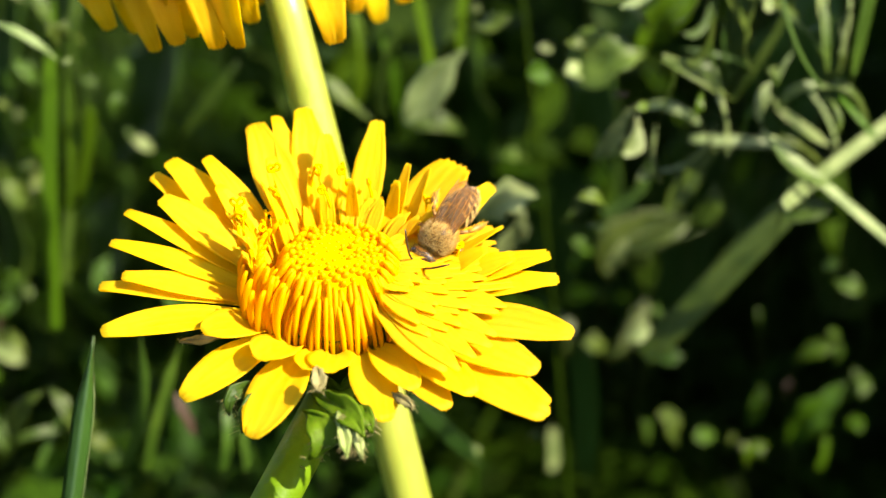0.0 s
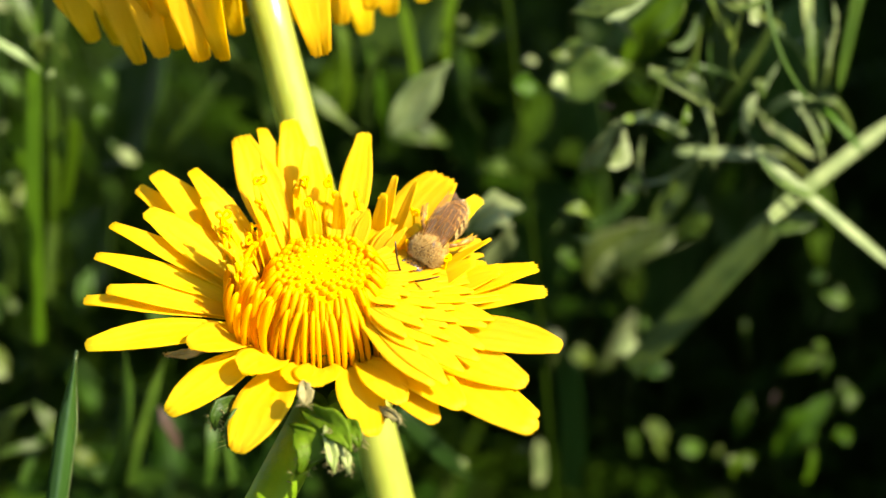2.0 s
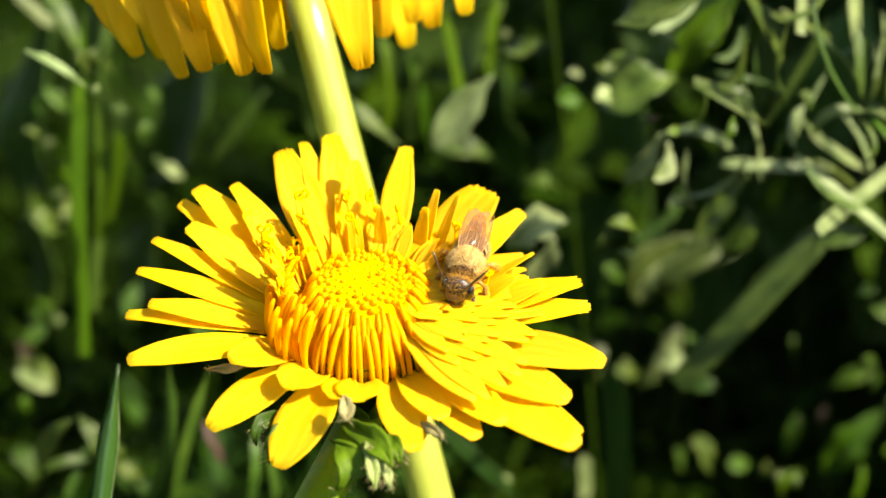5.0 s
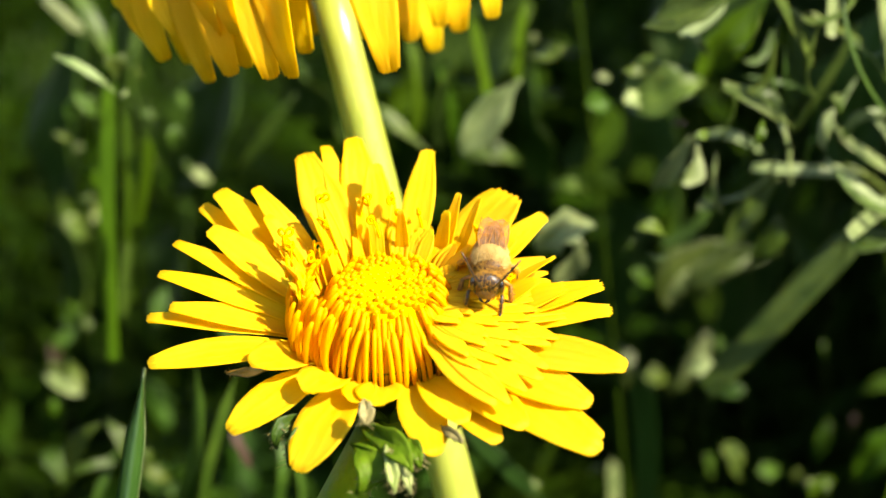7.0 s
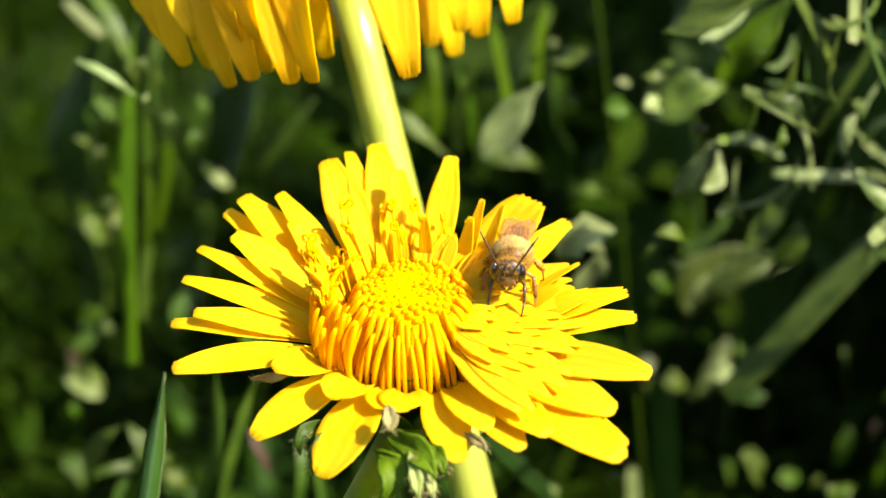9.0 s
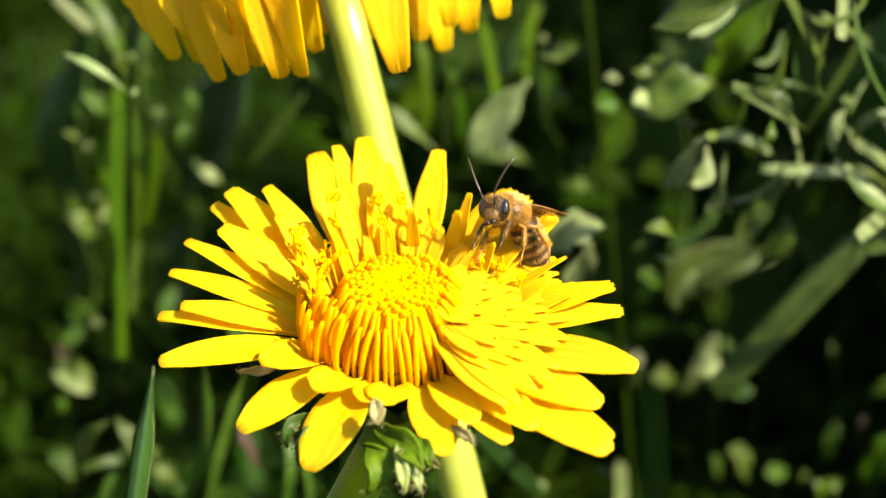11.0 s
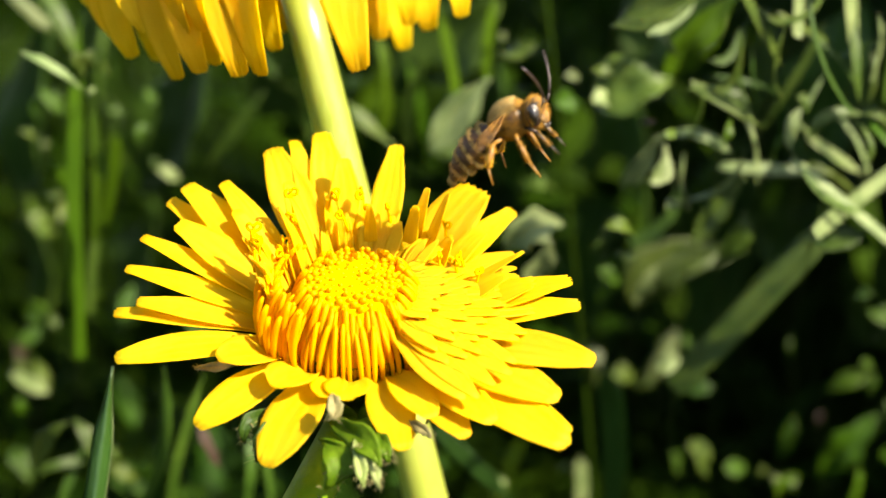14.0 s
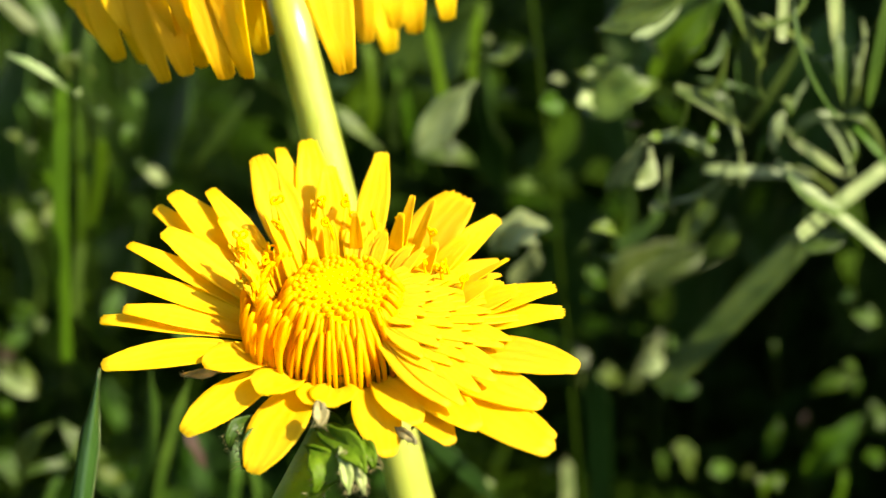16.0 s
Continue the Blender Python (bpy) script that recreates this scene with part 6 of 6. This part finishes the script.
def bee_part(name, shape, material, parent, label="", kind="", at=None):
    """A part of the bee, drawn for a small bee and made a little larger."""
    big = [(BEE_SIZE * v[0], BEE_SIZE * v[1], BEE_SIZE * v[2]) for v in shape[0]]
    return part(name, (big, shape[1]), material, parent, label, kind, tuple(BEE_SIZE * q for q in at) if at else None)


def build_bee():
    """Nose towards +y, back towards +z, the middle of the thorax at the origin, about 11 mm long."""
    # thorax
    th = bee_part("thorax", ball((0, 0, 0), (1.85, 1.95, 1.7), 20, 14, lump=0.06), M_ABDOMEN, bee)
    bee_part("thorax_fur", fur(*on_ball((0, 0, 0), (1.85, 1.95, 1.7), 6500, 1), 0.36, 2, 0.028), M_FUR, th, "dense golden fur", kind="stuff")
    # Pale hairs on top put the light from above into the fur colour.
    bee_part("lit_back_fur", fur(*on_ball((0, 0.1, 0.1), (1.9, 2.0, 1.75), 2000, 3, lambda d: d[2] > 0.35 and d[1] < 0.6), 0.36, 4, 0.026), M_PALE_FUR, th, "straw-coloured fur on the back, paled for light from above", kind="stuff")
    # head, which turns on the neck
    global HEAD_PART
    hd = bee_part("head", ball((0, 0.85, -0.35), (1.6, 0.95, 1.45), 18, 12, lump=0.05), M_SHELL, bee, at=NECK)
    HEAD_PART = hd
    bee_part("face", ball((0, 1.55, -0.85), (0.85, 0.36, 0.7), 14, 9, lump=0.08), M_FACE, hd, "pale yellowish face plate")
    for s in (-1, 1):
        turn = Matrix.Rotation(radians(-22 * s), 3, "Z")
        bee_part("eye", ball((s * 1.27, 1.02, -0.28), (0.42, 0.60, 0.95), 14, 10, turn), M_EYE, hd, "glossy black oval eye")
        scape = tube([(s * 0.35, 1.6, -0.1), (s * 0.6, 2.1, 0.5), (s * 0.75, 2.3, 1.0)], [0.10, 0.10, 0.12], 7)
        fl = tube(bezier((s * 0.75, 2.3, 1.0), (s * 1.2, 2.8, 2.2), (s * 2.7, 2.0, 4.6), 9), [0.09, 0.10, 0.11, 0.11, 0.11, 0.11, 0.11, 0.10, 0.06], 7)
        bee_part("antenna", join(scape, fl), M_SHELL, hd, "long black elbowed antenna")
        bee_part("jaw", tube([(s * 0.45, 1.4, -1.3), (s * 0.35, 1.7, -1.65), (s * 0.05, 1.8, -1.85)], [0.2, 0.17, 0.06], 7), M_SHELL, hd)
    bee_part("head_fur", fur(*on_ball((0, 0.85, -0.35), (1.55, 0.95, 1.45), 800, 5, lambda d: abs(d[0]) < 0.62 or d[1] < 0), 0.45, 6, 0.04, (0, 0.2, 0)), M_FUR, hd, "tufts of golden fur round the face", kind="stuff")
    # abdomen, in overlapping rings, which bends at the waist
    global ABDOMEN_PART
    ab = bee_part("abdomen", ball((0, -0.4, -0.05), (0.8, 0.8, 0.8), 12, 8), M_ABDOMEN, bee, "dark brown abdomen with golden hair bands", at=WAIST)
    ABDOMEN_PART = ab
    centre = bezier((0, -0.1, 0), (0, -3.2, 0.1), (0, -6.6, -1.4), 7)
    size = [1.1, 1.5, 1.62, 1.55, 1.3, 0.9, 0.3]
    for i in range(6):
        a, b = centre[i], centre[i + 1]
        pts = [a, a + (b - a) * 0.15, a + (b - a) * 0.9, a + (b - a) * 1.12]
        seg = bee_part("abdomen_ring", tube(pts, [size[i] * 0.96, size[i] * 1.0, size[i + 1] * 1.025, size[i + 1] * 0.97], 20), M_ABDOMEN, ab)
        rp, rn = [], []
        rnd = random.Random(70 + i)
        for _ in range(460):
            an = rnd.uniform(0, 6.283)
            u = np.array((math.cos(an), 0, math.sin(an)))
            rp.append(a + (b - a) * rnd.uniform(0.7, 1.05) + u * size[i + 1] * 1.02)
            rn.append(u)
        bee_part("hair_band", fur(rp, rn, 0.34, 80 + i, 0.032, (0, -1.8, -0.3)), M_PALE_FUR, seg, "golden hair band", kind="stuff")
    # legs: hip, knee, heel and toe of each
    for s in (-1, 1):
        for k, (hip, knee, heel, toe) in enumerate((
            ((0.7, 1.0, -1.1), (1.6, 2.0, -1.9), (1.7, 2.5, -3.5), (1.6, 2.9, -4.8)),
            ((0.9, 0.0, -1.2), (2.3, 0.3, -1.8), (2.6, 0.3, -3.9), (2.7, 0.6, -5.6)),
            ((0.8, -0.9, -1.1), (2.1, -1.9, -1.0), (2.9, -3.2, -2.5), (3.0, -3.6, -4.2)))):
            q = [(s * x, y, z) for x, y, z in (hip, knee, heel, toe)]
            wide = (0.17, 0.24, 0.36)[k]
            lg = bee_part("leg", join(tube([q[0], np.add(q[0], q[1]) / 2, q[1]], [0.16, 0.24, 0.16], 8), tube([q[1], np.add(q[1], q[2]) / 2, q[2]], [0.18, wide, wide * 0.8], 8), tube([q[2], np.add(q[2], q[3]) / 2, q[3]], [0.12, 0.09, 0.06], 7)), M_LEG if k else M_SHELL, bee, "orange-brown leg dusted with pollen" if k else "slender black front leg")
            hp, hn = [], []
            rnd = random.Random(100 + k)
            for _ in range(150):
                u = rnd.random()
                a = np.array(q[1]) * (1 - u) + np.array(q[2]) * u
                d = np.array((rnd.gauss(0, 1), rnd.gauss(0, 1), rnd.gauss(0, 1)))
                d /= np.linalg.norm(d)
                hp.append(a + d * wide * 0.8)
                hn.append(d)
            bee_part("leg_fur", fur(hp, hn, 0.35, 110 + k, 0.03, (0, -0.3, -0.3)), M_POLLEN if k == 2 else M_FUR, lg, kind="stuff")
    # wings, hinged at the sides of the back; each lies out along +-x at rest
    for s in (-1, 1):
        for kind, length, chord, hinge in (("forewing", 6.6, 1.9, (0.85, 0.3, 1.05)), ("hindwing", 4.6, 1.3, (0.9, -0.5, 0.9))):
            grid = []
            for i in range(14):
                u = i / 13
                end = math.sqrt(max(0.0, 1 - (max(0.0, u - 0.68) / 0.32) ** 2))
                front = (0.12 + 0.16 * math.sin(math.pi * u) * chord) * end - 0.3 * chord * (1 - end)
                back = -chord * (0.14 + 0.86 * smooth(u * 1.5)) * (0.34 + 0.66 * end)
                grid.append([(s * u * length, front + (back - front) * j / 6, 0.05 * math.sin(j * 1.6 + u * 9)) for j in range(7)])
            w = bee_part(kind, sheet(grid, 0.03), M_WING, bee, "smoky translucent brown wing", at=(s * hinge[0], hinge[1], hinge[2]))
            veins = [tube([(s * 0.0, 0.1, 0), (s * length * 0.5, 0.12 + 0.15 * chord, 0.02), (s * length * 0.97, 0.05, 0.02)], [0.08, 0.06, 0.03], 5)]
            for g in (0.3, 0.62):
                veins.append(tube([(0, -0.05, 0.02), (s * length * 0.45, -chord * g * 0.7, 0.05), (s * length * (0.95 - g * 0.3), -chord * g, 0.03)], [0.04, 0.03, 0.02], 5))
            for g in (0.55,):
                veins.append(tube([(s * length * g, 0.3, 0.03), (s * length * (g + 0.04), -chord * 0.55, 0.05)], [0.025, 0.02], 5))
            for vein in veins:
                bee_part("vein", vein, M_LEG, w)
            WINGS.append((w, s, kind))


build_bee()



def motions():
    walk(dandelion, [(0, pose(-0.02012, -0.00333, 0.00000)),
        (0.5, pose(-0.02004, -0.00333, -0.00013)),
        (1, pose(-0.02005, -0.00333, 0.00004)),
        (1.5, pose(-0.01999, -0.00333, 0.00011)),
        (2, pose(-0.02000, -0.00333, 0.00004)),
        (2.5, pose(-0.01981, -0.00333, -0.00023)),
        (3, pose(-0.01989, -0.00333, -0.00020)),
        (3.5, pose(-0.02002, -0.00333, -0.00019)),
        (4, pose(-0.02002, -0.00333, -0.00016)),
        (6.5, pose(-0.02030, -0.00333, 0.00008)),
        (7, pose(-0.02054, -0.00333, 0.00001)),
        (7.5, pose(-0.02051, -0.00333, 0.00004)),
        (8, pose(-0.02031, -0.00333, -0.00006)),
        (8.5, pose(-0.02017, -0.00333, -0.00010)),
        (11, pose(-0.02036, -0.00333, 0.00000)),
        (11.5, pose(-0.02034, -0.00333, 0.00013)),
        (12, pose(-0.02062, -0.00333, -0.00005)),
        (12.5, pose(-0.02054, -0.00333, -0.00007)),
        (13, pose(-0.02049, -0.00333, -0.00004)),
        (13.5, pose(-0.02059, -0.00333, 0.00009)),
        (14, pose(-0.02058, -0.00333, 0.00038)),
        (14.5, pose(-0.02079, -0.00333, -0.00037)),
        (15, pose(-0.02056, -0.00333, -0.00004)),
        (15.5, pose(-0.02071, -0.00333, 0.00018)),
        (16, pose(-0.02066, -0.00333, -0.00016))])
    walk(bee, [(0, pose(0.00954, 0.00247, 0.15282, -68, -28, 160)),
        (0.5, pose(0.00962, 0.00238, 0.15274, -68, -28, 160)),
        (1, pose(0.00977, 0.00268, 0.15276, -68, -28, 160)),
        (1.5, pose(0.00999, 0.00288, 0.15267, -67, -28, 160)),
        (2, pose(0.00985, 0.00314, 0.15256, -66, -28, 160)),
        (2.5, pose(0.01008, 0.00310, 0.15235, -65, -27, 161)),
        (3, pose(0.01002, 0.00323, 0.15234, -64, -27, 161)),
        (3.5, pose(0.00988, 0.00334, 0.15215, -62, -26, 162)),
        (4, pose(0.00941, 0.00228, 0.15306, -44, -27, 162)),
        (5.2, pose(0.00931, -0.00004, 0.15345, -23.8, -10.7, 172.7)),
        (6.5, pose(0.00916, -0.00065, 0.15395, -16.2, -8.0, 177.8)),
        (7, pose(0.00910, -0.00025, 0.15413, -12.8, -7.9, 177.5)),
        (7.5, pose(0.00925, 0.00001, 0.15411, -7.5, -7.3, 177.1)),
        (8, pose(0.00917, 0.00008, 0.15453, -3.5, -7.0, 177.0)),
        (8.5, pose(0.00891, -0.00001, 0.15416, -3.5, -7.1, 177.4)),
        (9.7, pose(0.01011, 0.00416, 0.15668, 5.9, 3.2, 159.7)),
        (10.8, pose(0.01029, 0.00632, 0.15689, 33.7, 13.9, 144.2)),
        (11, pose(0.01027, 0.00632, 0.15695, 33.7, 13.9, 144.2)),
        (11.5, pose(0.01080, 0.00664, 0.15718, 23.3, 4.1, 160.9)),
        (12, pose(0.01024, 0.00644, 0.15736, 1.2, -0.4, 176.0)),
        (12.5, pose(0.01065, 0.00437, 0.15777, 4.2, -3.4, -177.6)),
        (12.8, pose(0.01207, 0.00608, 0.15680, -2.3, 2.7, -173.0)),
        (13.1, pose(0.01296, 0.00578, 0.15660, -2.3, -0.1, -173.1)),
        (13.25, pose(0.01181, 0.00326, 0.16040, 33.6, -0.4, -178.9)),
        (13.5, pose(0.01022, 0.00283, 0.16253, 44.2, 0.8, 179.8)),
        (13.8, pose(0.01095, 0.00092, 0.16569, 28.1, -6.0, -136.9)),
        (14, pose(0.01371, -0.00024, 0.16798, 31.7, -2.9, -103.3)),
        (14.3, pose(0.02183, 0.00410, 0.17645, 11.1, -14.0, -103.9)),
        (14.5, pose(0.03121, 0.01208, 0.18576, 21.6, -12.1, -98.8)),
        (15, pose(0.07772, 0.05344, 0.22417, 12.8, -19.2, -75.6)),
        (16, pose(0.18411, 0.14062, 0.30861, 10.3, -20.4, -70.0))])
    # the wings beat a little between one frame and the next once the bee takes off
    buzz = [(13.2 + i / FPS, 12 - 8 * (i % 2), 46 if i % 2 else -14) for i in range(int(2.8 * FPS))] + [(16, 8, 10)]
    # seconds, how far the wings are swept back, how far they are lifted (degrees); one list for each side
    beats = {-1: [(0, 87, 6), (4, 87, 6), (6.5, 86, 2), (8.5, 85, 2), (10.8, 72, 3), (11.5, 74, 5), (12, 74, 10), (12.4, 58, 30), (12.8, 52, 36), (13.1, 25, 50)] + buzz,
             1: [(0, 87, 6), (4, 87, 6), (6.5, 86, 2), (8.5, 85, 2), (10.8, 86, 2), (11.5, 86, 2), (12, 86, 2), (12.4, 86, 4), (12.8, 75, 15), (13.1, 25, 50)] + buzz}
    # the head nods and turns on the neck, the abdomen bends at the waist
    walk(HEAD_PART, [(t, pose(*(v * BEE_SIZE * MM for v in NECK), nod, 0, turn)) for t, nod, turn in [(0, 34, -5), (3.5, 30, -5), (4, 22, -5), (5.2, 0, -3), (6.5, -10, 0), (8.5, -8, 0), (10.8, -14, 6), (11.5, -8, 3), (12.5, 0, 0), (13.1, 0, 0), (13.25, -15, 0), (13.5, -25, 0), (13.8, -18, -15), (14, -15, -12), (14.5, -15, 0), (16, -15, 0)]])
    walk(ABDOMEN_PART, [(t, pose(*(v * BEE_SIZE * MM for v in WAIST), bend)) for t, bend in [(0, 46), (3.5, 44), (4, 38), (6.5, 20), (8.5, 20), (10.8, 26), (11.1, 30), (11.5, 46), (12, 50), (12.5, 50), (13.1, 45), (13.25, 45), (13.5, 48), (13.8, 30), (14, 8), (14.3, 10), (16, 5)]])
    for wing, side, kind in WINGS:
        x, y, z = wing.location
        more = 6 if kind == 'hindwing' else 0
        walk(wing, [(t, pose(x, y, z, 0, -side * lift, -side * (back + more))) for t, back, lift in beats[side]])


motions()
